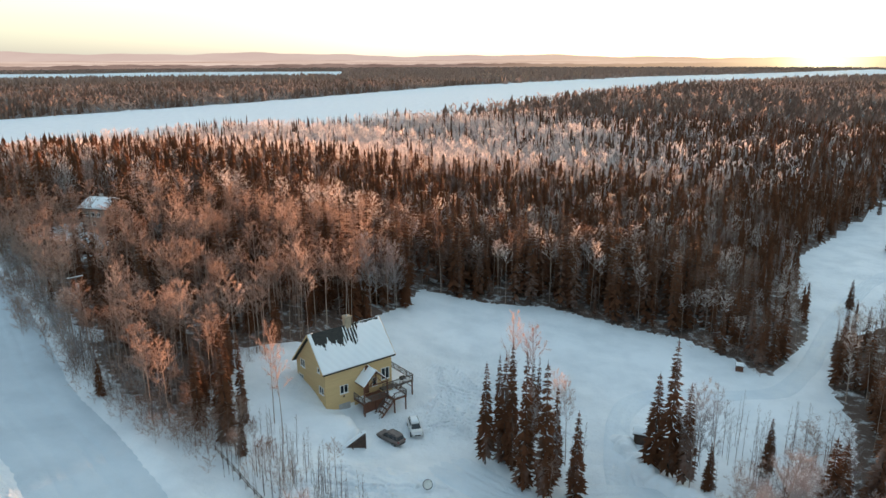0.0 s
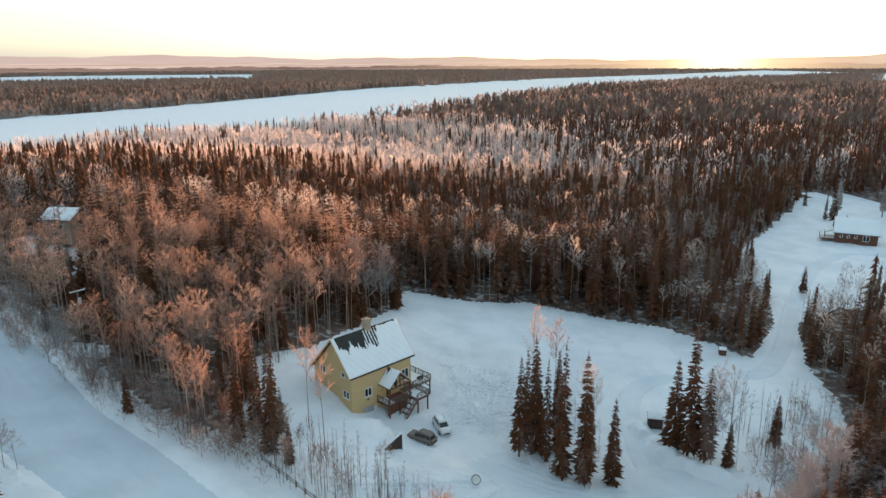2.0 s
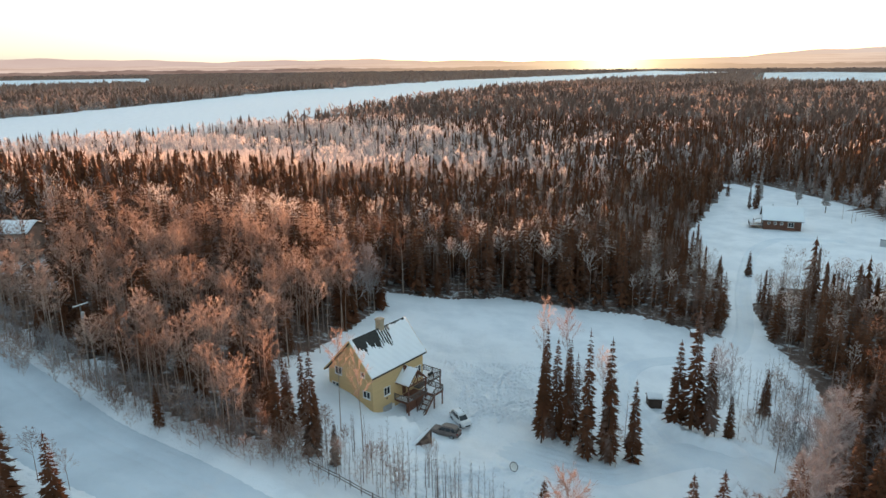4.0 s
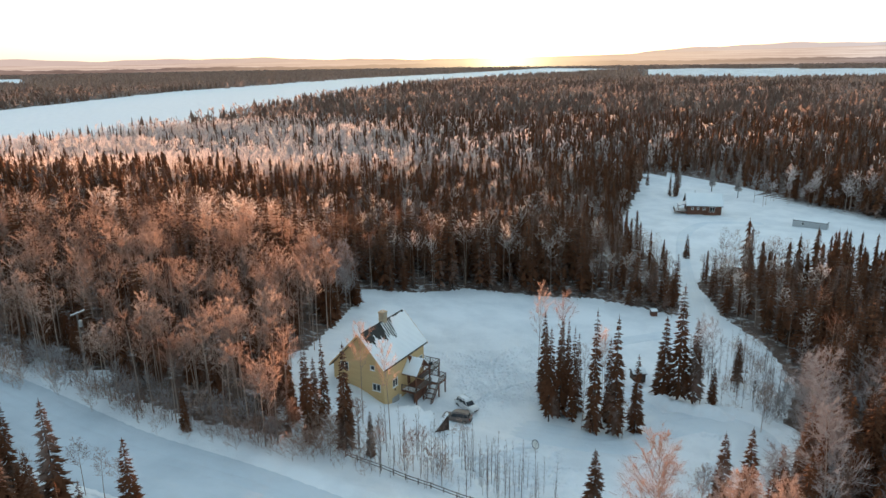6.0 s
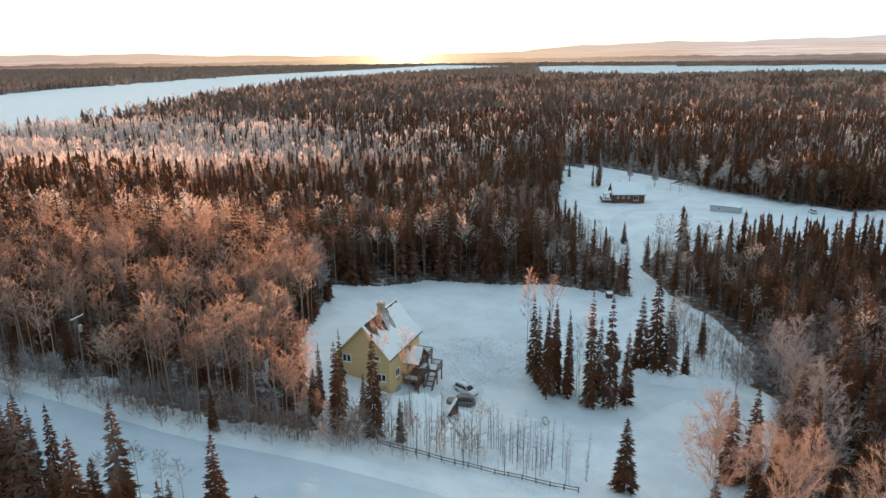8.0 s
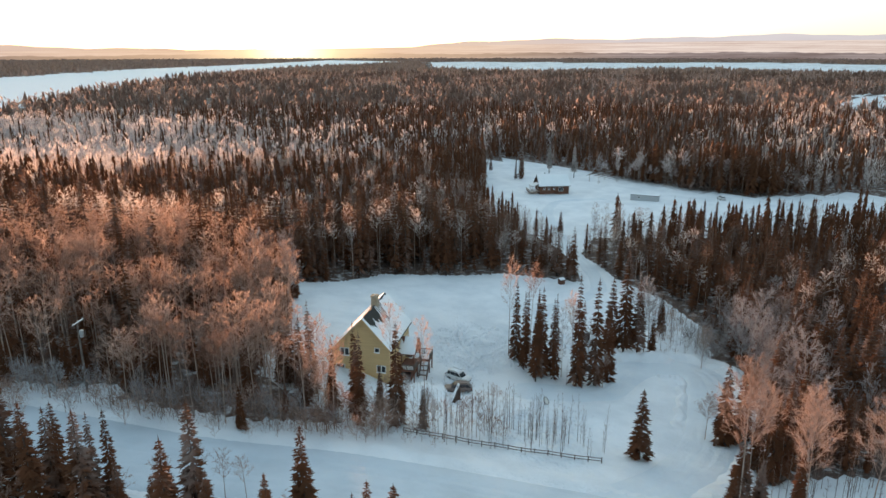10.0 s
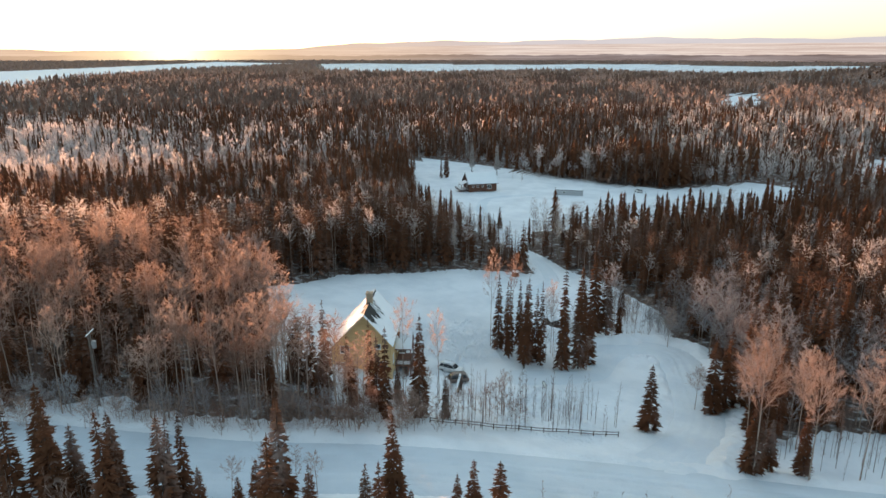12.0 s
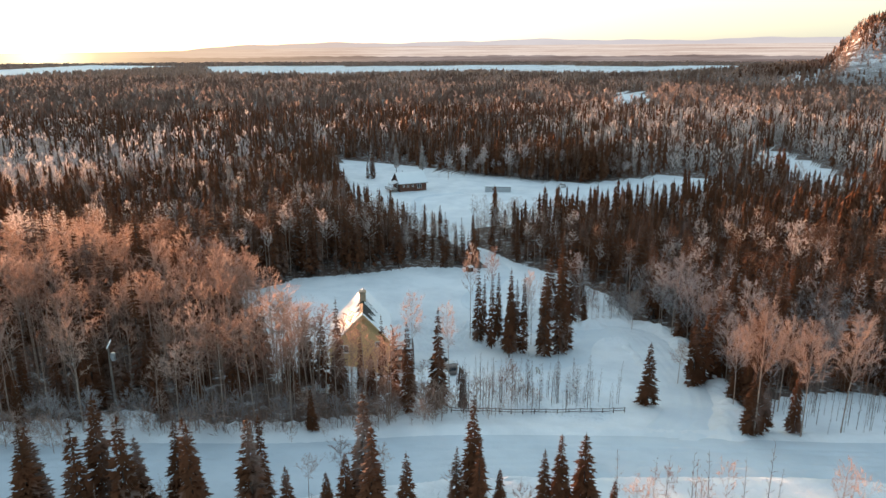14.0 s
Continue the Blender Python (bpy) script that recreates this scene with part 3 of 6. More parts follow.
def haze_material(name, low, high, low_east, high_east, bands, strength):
    """Land with pale winter haze painted into its emission: two tones in level bands, cooler in the east, brighter
    below the sun where a glow is painted on.
    """
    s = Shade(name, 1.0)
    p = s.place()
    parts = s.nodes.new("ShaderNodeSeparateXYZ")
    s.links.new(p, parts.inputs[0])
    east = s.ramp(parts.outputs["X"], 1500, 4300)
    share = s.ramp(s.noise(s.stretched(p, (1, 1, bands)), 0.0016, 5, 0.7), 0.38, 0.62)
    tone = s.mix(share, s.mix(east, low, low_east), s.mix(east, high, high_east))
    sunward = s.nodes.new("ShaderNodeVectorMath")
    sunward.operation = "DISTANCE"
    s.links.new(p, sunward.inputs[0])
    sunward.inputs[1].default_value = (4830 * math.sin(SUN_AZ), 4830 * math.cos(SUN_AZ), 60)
    # the sun's glare is painted onto the strips as warm, then brighter emission
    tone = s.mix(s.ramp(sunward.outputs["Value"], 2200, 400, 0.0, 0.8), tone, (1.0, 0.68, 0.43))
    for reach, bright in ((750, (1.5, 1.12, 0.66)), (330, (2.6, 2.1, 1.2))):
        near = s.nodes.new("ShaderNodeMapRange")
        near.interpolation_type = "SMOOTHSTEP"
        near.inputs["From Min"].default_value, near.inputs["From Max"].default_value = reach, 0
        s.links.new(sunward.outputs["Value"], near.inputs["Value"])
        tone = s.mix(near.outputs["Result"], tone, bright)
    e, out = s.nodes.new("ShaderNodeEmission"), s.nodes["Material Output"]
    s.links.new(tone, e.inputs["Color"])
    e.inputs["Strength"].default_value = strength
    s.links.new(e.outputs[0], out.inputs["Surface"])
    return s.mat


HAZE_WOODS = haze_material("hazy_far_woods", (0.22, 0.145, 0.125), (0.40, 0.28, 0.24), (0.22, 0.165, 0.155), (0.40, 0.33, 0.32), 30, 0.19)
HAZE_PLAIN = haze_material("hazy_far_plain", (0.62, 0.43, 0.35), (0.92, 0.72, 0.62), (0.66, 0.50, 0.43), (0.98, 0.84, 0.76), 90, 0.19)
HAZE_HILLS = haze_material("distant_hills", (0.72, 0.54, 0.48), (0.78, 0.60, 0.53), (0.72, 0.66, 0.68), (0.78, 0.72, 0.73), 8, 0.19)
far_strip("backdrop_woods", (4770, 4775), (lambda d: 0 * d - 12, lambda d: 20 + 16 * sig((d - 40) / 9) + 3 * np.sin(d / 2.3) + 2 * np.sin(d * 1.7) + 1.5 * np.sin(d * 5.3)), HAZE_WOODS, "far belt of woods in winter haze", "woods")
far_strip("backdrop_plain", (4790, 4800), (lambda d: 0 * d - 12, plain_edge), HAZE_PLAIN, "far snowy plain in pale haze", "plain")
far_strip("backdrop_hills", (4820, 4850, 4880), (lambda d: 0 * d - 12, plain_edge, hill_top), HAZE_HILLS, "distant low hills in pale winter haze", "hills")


# ---- trees ----
def tube_np(pts, radii, sides):
    """Vertices and triangles of a tapered stem through pts."""
    pts = np.array(pts, float)
    a = 2 * np.pi * np.arange(sides) / sides
    v = np.concatenate([p + r * np.stack([np.cos(a), np.sin(a), 0 * a], 1) for p, r in zip(pts, radii)])
    t = []
    for k in range(len(pts) - 1):
        for j in range(sides):
            b, c = k * sides + j, k * sides + (j + 1) % sides
            t += [(b, c, c + sides), (b, c + sides, b + sides)]
    return v, np.array(t)


def join_np(pieces):
    v, t, n = [], [], 0
    for pv, pt in pieces:
        v.append(np.asarray(pv, float).reshape(-1, 3))
        t.append(np.asarray(pt, int).reshape(-1, 3) + n)
        n += len(v[-1])
    return np.concatenate(v), np.concatenate(t)


def spruce_np(rng, whorls, per, spread, detail, bare=0.08, full=0.0):
    """A spruce 1 m high: stem, and drooping boughs that get shorter towards a thin spire."""
    lean = rng.uniform(-0.012, 0.012, 2)
    zs = np.linspace(0, 1, 6)
    zs = zs if detail > 1 else zs[[0, 5]]
    stem = tube_np([(lean[0] * z * z, lean[1] * z * z, z) for z in zs], [0.011 * (1 - z) + 0.0012 for z in zs], 5 if detail > 1 else 3)
    v, t = [], []
    for k in range(whorls):
        f = max(0.0, (k + rng.uniform(-0.3, 0.3)) / whorls)
        z = bare + (0.985 - bare) * f ** 0.93
        reach = spread * (1 - z) ** 0.68 * (0.35 + 0.65 * min(1, (z - bare) / 0.10 + 0.35)) + 0.006
        for j in range(per):
            if rng.random() < 0.10:
                continue
            a = 2 * np.pi * (j + rng.uniform(-0.35, 0.35)) / per + k * 1.7
            r = reach * rng.uniform(0.62, 1.18)
            out, side = np.array([math.cos(a), math.sin(a), 0]), np.array([-math.sin(a), math.cos(a), 0])
            up = np.array([0, 0, 1.0])
            droop = rng.uniform(0.30, 0.62) * (1.15 - 0.7 * z)
            root = np.array([lean[0] * z * z, lean[1] * z * z, z + 0.004])
            tip = root + out * r - up * droop * r
            mid = root + out * 0.55 * r - up * droop * 0.42 * r
            w = r * (rng.uniform(0.20, 0.34) * (0.62 if detail > 1 else 1.0) + full)
            n = len(v)
            v += [root, mid + side * w - up * 0.10 * r, tip, mid - side * w - up * 0.10 * r]
            t += [(n, n + 1, n + 2), (n, n + 2, n + 3)]
            if detail > 0:
                n = len(v)
                v += [root - up * 0.002, mid - up * 0.24 * r, tip]
                t += [(n, n + 1, n + 2)]
            if detail > 1:
                for s in (-1, 1):
                    n = len(v)
                    base = root + out * 0.38 * r - up * droop * 0.26 * r
                    end = base + out * 0.36 * r + s * side * 0.40 * r - up * 0.24 * r
                    v += [base, end, base + out * 0.26 * r - up * 0.16 * r]
                    t += [(n, n + 1, n + 2)]
    top = np.array([lean[0], lean[1], 1.0])
    n = len(v)
    v += [top, top + (0.008, 0, -0.06), top + (-0.005, 0.007, -0.06), top + (-0.005, -0.007, -0.06)]
    t += [(n, n + 1, n + 2), (n, n + 2, n + 3), (n, n + 3, n + 1)]
    return stem, (np.array(v), np.array(t))


def tiers_np(rng, tiers, sides, spread, bare=0.06):
    """A slim spruce 1 m high of the dense wood: ragged skirts of boughs, one above the other."""
    stem = tube_np([(0, 0, 0), (0, 0, 0.9)], [0.012, 0.003], 3)
    v, t = [], []
    for k in range(tiers):
        z = bare + (0.90 - bare) * (k / tiers) ** 0.95
        deep = (0.95 - bare) / tiers * 1.75
        reach = spread * (1 - z) ** 0.82 * rng.uniform(0.78, 1.2) * (0.72 if k == 0 else 1.0) + 0.008
        n, turn = len(v), rng.uniform(0, 6.28)
        v.append((0, 0, min(1.0, z + deep)))
        for j in range(2 * sides):
            a = turn + np.pi * (j + rng.uniform(-0.3, 0.3)) / sides
            r = reach * (rng.uniform(0.75, 1.4) if j % 2 else rng.uniform(0.30, 0.55))
            v.append((r * math.cos(a), r * math.sin(a), z + (rng.uniform(-0.03, 0.01) if j % 2 else rng.uniform(0.02, 0.06))))
            t.append((n, n + 1 + j, n + 1 + (j + 1) % (2 * sides)))
    n = len(v)
    v += [(0, 0, 1.0), (0.010, 0, 0.86), (-0.006, 0.009, 0.86), (-0.006, -0.009, 0.86)]
    t += [(n, n + 1, n + 2), (n, n + 2, n + 3), (n, n + 3, n + 1)]
    return stem, (np.array(v), np.array(t))


def feather_np(rng, count, size, start, wide, slim=0.10):
    """A slim frosted birch of the dense wood: stem, and an upright crown of fine sprays."""
    stem = tube_np([(0, 0, 0), (0, 0, 0.8)], [0.008, 0.002], 3)
    v, t = [], []
    for k in range(count):
        f = (k + rng.random()) / count
        z = start + (0.97 - start) * f
        a = rng.uniform(0, 6.283)
        r = wide * math.sqrt(rng.random()) * (0.35 + 1.3 * math.sin(math.pi * min(1.0, 0.16 + 0.80 * f)) ** 0.8) / 1.5
        c = np.array([r * math.cos(a), r * math.sin(a), z])
        up = np.array([0.55 * math.cos(a) * r / wide, 0.55 * math.sin(a) * r / wide, 1.0]) + rng.normal(size=3) * 0.28
        up /= np.linalg.norm(up)
        side = np.cross(up, rng.normal(size=3))
        side /= np.linalg.norm(side)
        s = size * rng.uniform(0.6, 1.4) * (1 - 0.35 * f)
        n = len(v)
        v += [c - up * s * 0.5, c + up * s * 0.2 + side * s * slim, c + up * s * 0.9 - side * s * slim * 0.5]
        t.append((n, n + 1, n + 2))
    return stem, (np.array(v), np.array(t))


def broadleaf_np(rng, limbs, subs, twigs, spread, start, width, upright=0.75, detail=2, stout=1.0):
    """A bare birch or aspen 1 m high: stem and limbs, and a crown of fine twigs."""
    bend = rng.uniform(-0.07, 0.07, 2)

    def spine(z):
        return np.array([bend[0] * z * z, bend[1] * z * z, z])

    zs = np.linspace(0, 0.97, 6)
    wood = [tube_np([spine(z) for z in zs], [stout * (0.0062 * (1 - z) + 0.0010) for z in zs], 5 if detail > 1 else 3)]
    v, t = [], []

    def sliver(a, b, w):
        q = np.cross(b - a, rng.normal(size=3))
        q = q / (np.linalg.norm(q) + 1e-9) * w
        n = len(v)
        v.extend([a - q, a + q, b])
        t.append((n, n + 1, n + 2))

    for k in range(limbs):
        f = (k + rng.uniform(0, 1)) / limbs
        z = start + (0.96 - start) * f
        a = k * 2.4 + rng.uniform(-0.5, 0.5)
        length = spread * (1.0 - 0.72 * f) * rng.uniform(0.7, 1.15) * (0.6 + 0.8 * min(1, f * 4 + 0.25))
        rise = upright * rng.uniform(0.7, 1.3)
        way = np.array([math.cos(a), math.sin(a), rise])
        way /= np.linalg.norm(way)
        root = spine(z)
        tip = root + way * length + np.array([0, 0, 0.12 * length])
        if detail > 1:
            limb, faces = tube_np([root, (root + tip) / 2 - np.array([0, 0, 0.03 * length]), tip], [0.0024, 0.0016, 0.0007], 3)
            t.extend(tuple(f) for f in faces + len(v))
            v.extend(limb)
        else:
            sliver(root, tip, width * 1.3)
        for j in range(subs):
            s = rng.uniform(0.25, 1.0)
            base = root + (tip - root) * s
            dirn = way + rng.normal(size=3) * 0.55 + np.array([0, 0, 0.25])
            dirn /= np.linalg.norm(dirn)
            end = base + dirn * length * rng.uniform(0.28, 0.55)
            sliver(base, end, width)
            for _ in range(twigs):
                b = base + (end - base) * rng.uniform(0.2, 1.0)
                d = dirn + rng.normal(size=3) * 0.6
                d /= np.linalg.norm(d)
                sliver(b, b + d * length * rng.uniform(0.16, 0.34), width * 0.85)
    return join_np(wood), (np.array(v), np.array(t))


def fringe_np(rng, count):
    """A clump of far trees 1 m high: upright pointed crowns side by side."""
    v, t = [], []
    for _ in range(count):
        x, y, a = *rng.normal(size=2) * 0.62, rng.uniform(0, 3.14)
        h, w = rng.uniform(0.55, 1.0), rng.uniform(0.10, 0.2)
        n = len(v)
        v += [(x - w * math.cos(a), y - w * math.sin(a), 0), (x + w * math.cos(a), y + w * math.sin(a), 0), (x, y, h)]
        t.append((n, n + 1, n + 2))
    return (np.array(v[:3]), np.array(t[:1])), (np.array(v), np.array(t))


def thing_from(name, arrays, mats, label, category):
    """An upright tree under an empty at its foot: trunk and crown."""
    ob = empty(name, Matrix(), label, category)
    for part_name, (v, t), m in zip(("trunk", "crown"), arrays, mats):
        shared(part_name, mesh_np(part_name, v, t, [m]), ob)
    return ob


class Grove:
    """Tree models one metre high and the trees that are made of them."""

    def __init__(self, name, label, category, mats, models, group):
        self.first = []
        self.name, self.label, self.category, self.mats, self.models, self.group = name, label, category, mats, models, group
        self.made = 0

    def plant(self, x, y, height, wide=1.0, k=0, label="", sink=0.15):
        if len(self.first) <= k:
            for n in range(len(self.first), k + 1):
                self.first.append(None)
        m = Matrix.Translation((x, y, at_ground(x, y) - sink)) @ Matrix.Rotation(2.399 * self.made, 4, "Z")
        size = Matrix.Diagonal((height * wide, height * wide, height, 1))
        if self.first[k] is None:
            ob = thing_from(self.name, self.models[k], self.mats, self.label, self.category)
            ob.matrix_basis = m @ size
            ob["group"] = self.group
            self.first[k] = ob
        else:
            ob = copy_thing(self.first[k], Matrix())
            ob.matrix_basis = m @ size
        if label:
            ob["label"] = label
        self.made += 1
        return ob


def joined_trees(name, where, models, mats, label):
    """Many trees as one mesh. where: rows of x, y, height, width factor, turn."""
    vs, ts, ix, n = [], [], [], 0
    where = np.asarray(where, float)
    pick = np.arange(len(where)) % len(models)
    for k, model in enumerate(models):
        rows = where[pick == k]
        if not len(rows):
            continue
        x, y, h, w, a = rows.T
        z = ground(x, y) + waves(x, y) - 0.3
        c, s = np.cos(a), np.sin(a)
        for slot, (v, t) in enumerate(model):
            px = (v[None, :, 0] * c[:, None] - v[None, :, 1] * s[:, None]) * (h * w)[:, None] + x[:, None]
            py = (v[None, :, 0] * s[:, None] + v[None, :, 1] * c[:, None]) * (h * w)[:, None] + y[:, None]
            pz = v[None, :, 2] * h[:, None] + z[:, None]
            vs.append(np.stack([px, py, pz], -1).reshape(-1, 3))
            ts.append((t[None] + (np.arange(len(rows)) * len(v))[:, None, None]).reshape(-1, 3) + n)
            ix.append(np.full(len(ts[-1]), slot))
            n += len(vs[-1])
    ob = new(name, mesh_np(name, np.concatenate(vs), np.concatenate(ts), mats, np.concatenate(ix)))
    return tagged(ob, label, "forest", kind="stuff")


rng = np.random.default_rng(7)
SPRUCES = Grove("spruce_tree", "slender dark spruce with drooping boughs standing in snow", "spruce", (BARK, NEEDLES), [spruce_np(rng, 33, 7, rng.uniform(0.13, 0.18), 2, rng.uniform(0.03, 0.12)) for _ in range(7)], "spruces of the wood")
BIRCHES = Grove("birch_tree", "bare birch with frosted twigs standing in snow", "birch", (BIRCH_BARK, TWIGS), [broadleaf_np(rng, 18, 7, 7, rng.uniform(0.15, 0.21), rng.uniform(0.46, 0.60), 0.0015, 0.9) for _ in range(7)], "birches of the wood")
FROST_BIRCHES = Grove("birch_tree", "bare birch white with hoar frost at the wood's edge", "birch", (BIRCH_BARK, TWIGS_RIME_SHADE), [broadleaf_np(rng, 20, 8, 9, rng.uniform(0.19, 0.25), rng.uniform(0.22, 0.4), 0.0014, 0.95) for _ in range(5)], "birches of the wood")
HOAR_BIRCHES = Grove("frosted_birch", "tall birch white with hoar frost at the wood's edge", "birch", (BIRCH_BARK, TWIGS_RIME_SHADE), [broadleaf_np(rng, 32, 10, 12, 0.23, 0.22, 0.0011, 1.05) for _ in range(3)], "birches by the drive")
WHITE_BIRCHES = Grove("frosted_birch", "tall birch with a pale frosted crown and bare white trunk", "birch", (BIRCH_BARK, TWIGS_HOAR), [broadleaf_np(rng, 22, 7, 8, 0.17, rng.uniform(0.42, 0.55), 0.0022, 1.0) for _ in range(4)], "birches round the cabin yard")
WHITE_SPRUCES = Grove("frosted_spruce", "slim spruce white with hoar frost beside the cabin", "spruce", (BARK, NEEDLES_WHITE), [spruce_np(rng, 34, 8, 0.15, 2, 0.2) for _ in range(2)], "spruces of the wood")
FINE_BIRCHES = Grove("tall_birch", "tall bare birch with a dense crown of fine pinkish twigs", "birch", (BIRCH_BARK, TWIGS_FINE), [broadleaf_np(rng, 32, 10, 12, 0.20, 0.42, 0.0010, 1.0) for _ in range(3)], "birches by the drive")
SAPLINGS = Grove("sapling", "thin bare sapling with few twigs standing in snow", "sapling", (GREY_WOOD, TWIGS_BROWN), [broadleaf_np(rng, 14, 2, 2, 0.085, 0.2, 0.0022, 1.3, 2, 0.75) for _ in range(4)], "saplings by the fence")
BUSHES = Grove("bush", "low bare bush with frosted twigs in snow", "bush", (BIRCH_BARK, TWIGS), [broadleaf_np(rng, 12, 4, 5, 0.5, 0.05, 0.006, 1.1) for _ in range(3)], "bushes at the wood's edge")
FROST_BUSHES = Grove("bush", "low bush white with hoar frost beside the drive", "bush", (BIRCH_BARK, TWIGS_RIME_SHADE), [broadleaf_np(rng, 16, 6, 6, 0.5, 0.05, 0.0045, 1.2) for _ in range(3)], "bushes at the wood's edge")

# trees that stand apart: x, y, height, width factor
for k, (x, y, h, w) in enumerate([(4.2, 93.0, 16.2, 0.72), (7.0, 94.4, 17.0, 0.7), (8.6, 102.4, 16.0, 0.65), (9.3, 88.2, 20.6, 0.62), (7.9, 92.0, 16.5, 0.6), (11.9, 86.4, 20.0, 0.72), (6.4, 98.0, 15.5, 0.65), (11.6, 99.5, 15.0, 0.6), (16.2, 86.8, 13.5, 0.8), (14.0, 91.0, 15.0, 0.65), (10.6, 95.0, 14.5, 0.65), (12.8, 103.5, 13.5, 0.65),
                                 (29.3, 96.4, 15.8, 1.0), (30.8, 94.3, 22.0, 0.85), (32.5, 92.3, 16.0, 0.9), (35.6, 91.0, 8.0, 1.0), (-7.2, 63.6, 10.4, 1.25), (-35.6, 99.3, 14.5, 0.75), (-31.0, 95.0, 12.6, 0.7), (-34.6, 88.0, 13.5, 0.7), (-33.5, 97.0, 10.0, 0.7), (-29.5, 91.0, 7.5, 0.8), (-30.2, 86.0, 15.0, 0.75), (-33.0, 91.5, 11.0, 0.9), (-27.6, 83.6, 6.5, 1.0),
                                 (-54.2, 117.3, 17.5, 0.85), (-47.7, 135.5, 16.0, 0.8), (-11.5, 151.0, 10.0, 1.3), (46.0, 96.0, 9.5, 1.0), (97.5, 170.3, 8.0, 1.1), (160.4, 251.3, 18.0, 0.7), (167.0, 279.7, 9.0, 0.9), (158.5, 253.0, 12.0, 0.7), (-10.2, 48.6, 9.6, 1.5), (-6.0, 44.0, 9.7, 1.1), (-7.6, 47.4, 7.5, 1.2), (8.8, 60.8, 13.0, 1.0), (11.6, 59.6, 14.0, 1.0)]):
    SPRUCES.plant(x, y, h, w, k % 7)
for k, (x, y, h, w) in enumerate([(165.5, 256.0, 17.5, 0.75), (183.0, 254.0, 15.5, 1.0), (182.0, 237.0, 17.5, 0.9)]):
    WHITE_SPRUCES.plant(x, y, h, w, k % 2)
edge = np.random.default_rng(55)
for k in range(34):
    along = k / 33
    if edge.random() < 0.3:
        continue
    x, y = np.interp(along, (0, 0.4, 0.7, 1), (185, 199, 207, 224)), np.interp(along, (0, 0.4, 0.7, 1), (226, 189, 165, 142))
    WHITE_BIRCHES.plant(float(x + edge.uniform(-1, 5)), float(y + edge.uniform(-3, 3)), edge.uniform(7.5, 16.5), edge.uniform(0.8, 1.3), k % 4)
# spruces on the near side of the road
for k, (x, y, h, w) in enumerate([(-54.2, 65.9, 12.2, 1.0), (-61.2, 73.1, 13.7, 1.0), (-66.3, 80.8, 11.2, 0.8), (-67.8, 80.3, 11.4, 0.8), (-59.1, 62.6, 10.3, 1.1), (-73.2, 95.0, 11.8, 1.3), (-77.4, 99.0, 9.2, 1.6), (-79.6, 95.2, 11.2, 1.3), (-72.0, 91.0, 8.6, 1.3), (-69.4, 88.8, 9.6, 1.1), (-70.4, 85.2, 10.6, 1.2), (-72.4, 82.6, 12.6, 1.2), (-69.0, 79.2, 12.4, 1.2),
                                 (-66.6, 77.6, 7.2, 1.3), (-64.4, 75.0, 6.3, 1.3), (-63.4, 73.6, 8.2, 1.2), (-64.8, 69.4, 12.4, 1.1), (-62.0, 68.0, 9.0, 1.2), (-58.2, 65.4, 8.8, 1.1), (-55.6, 62.4, 6.4, 1.2), (-53.4, 59.2, 8.4, 1.1), (-52.7, 57.9, 9.9, 1.1), (-51.3, 56.3, 10.0, 1.3), (-49.6, 54.0, 5.4, 1.2), (-74.6, 88.8, 12.4, 1.2), (-76.8, 92.2, 12.0, 1.2), (-82.0, 104.0, 9.4, 1.4)]):
    SPRUCES.plant(x, y, h, w, k % 7)
for k, (x, y, h, w) in enumerate([(8.5, 104.1, 20.0, 0.55), (11.5, 101.5, 19.5, 0.6), (14.6, 93.6, 15.5, 0.6), (16.0, 95.0, 14.0, 0.6), (12.5, 85.0, 6.5, 1.2), (-26.0, 93.4, 15.5, 0.7), (-23.5, 88.5, 15.0, 0.7), (-15.5, 83.0, 6.0, 1.3), (-19.5, 140.0, 15.0, 0.9), (-22.0, 134.0, 16.0, 0.9), (-25.0, 129.0, 15.5, 0.9), (-27.0, 122.0, 15.0, 0.8), (-59.5, 77.6, 6.8, 1.1), (-57.6, 76.0, 6.2, 1.1), (-55.8, 75.2, 5.4, 1.2), (-63.0, 78.6, 6.0, 1.1)]):
    BIRCHES.plant(x, y, h, w, k % 7)
for k, (x, y, h, w) in enumerate([(-11.0, 48.1, 19.5, 0.85), (-6.8, 42.9, 17.0, 0.85), (-0.9, 38.5, 17.2, 0.9), (3.0, 47.0, 15.0, 0.9), (4.4, 53.3, 13.0, 1.0), (35.5, 80.0, 8.5, 1.1), (8.0, 63.0, 7.5, 1.2)]):
    FINE_BIRCHES.plant(x, y, h, w, k % 3)
for k, (x, y, h, w) in enumerate([(33.0, 91.1, 16.0, 0.75), (36.5, 92.5, 15.5, 0.8), (34.6, 94.2, 15.0, 0.8), (179.9, 225.7, 13.5, 0.8), (177.6, 218.7, 15.0, 0.8), (181.5, 221.0, 13.0, 0.8), (10.2, 92.4, 13.0, 0.7), (13.0, 89.0, 12.0, 0.7)]):
    FROST_BIRCHES.plant(x, y, h, w, k % 5)
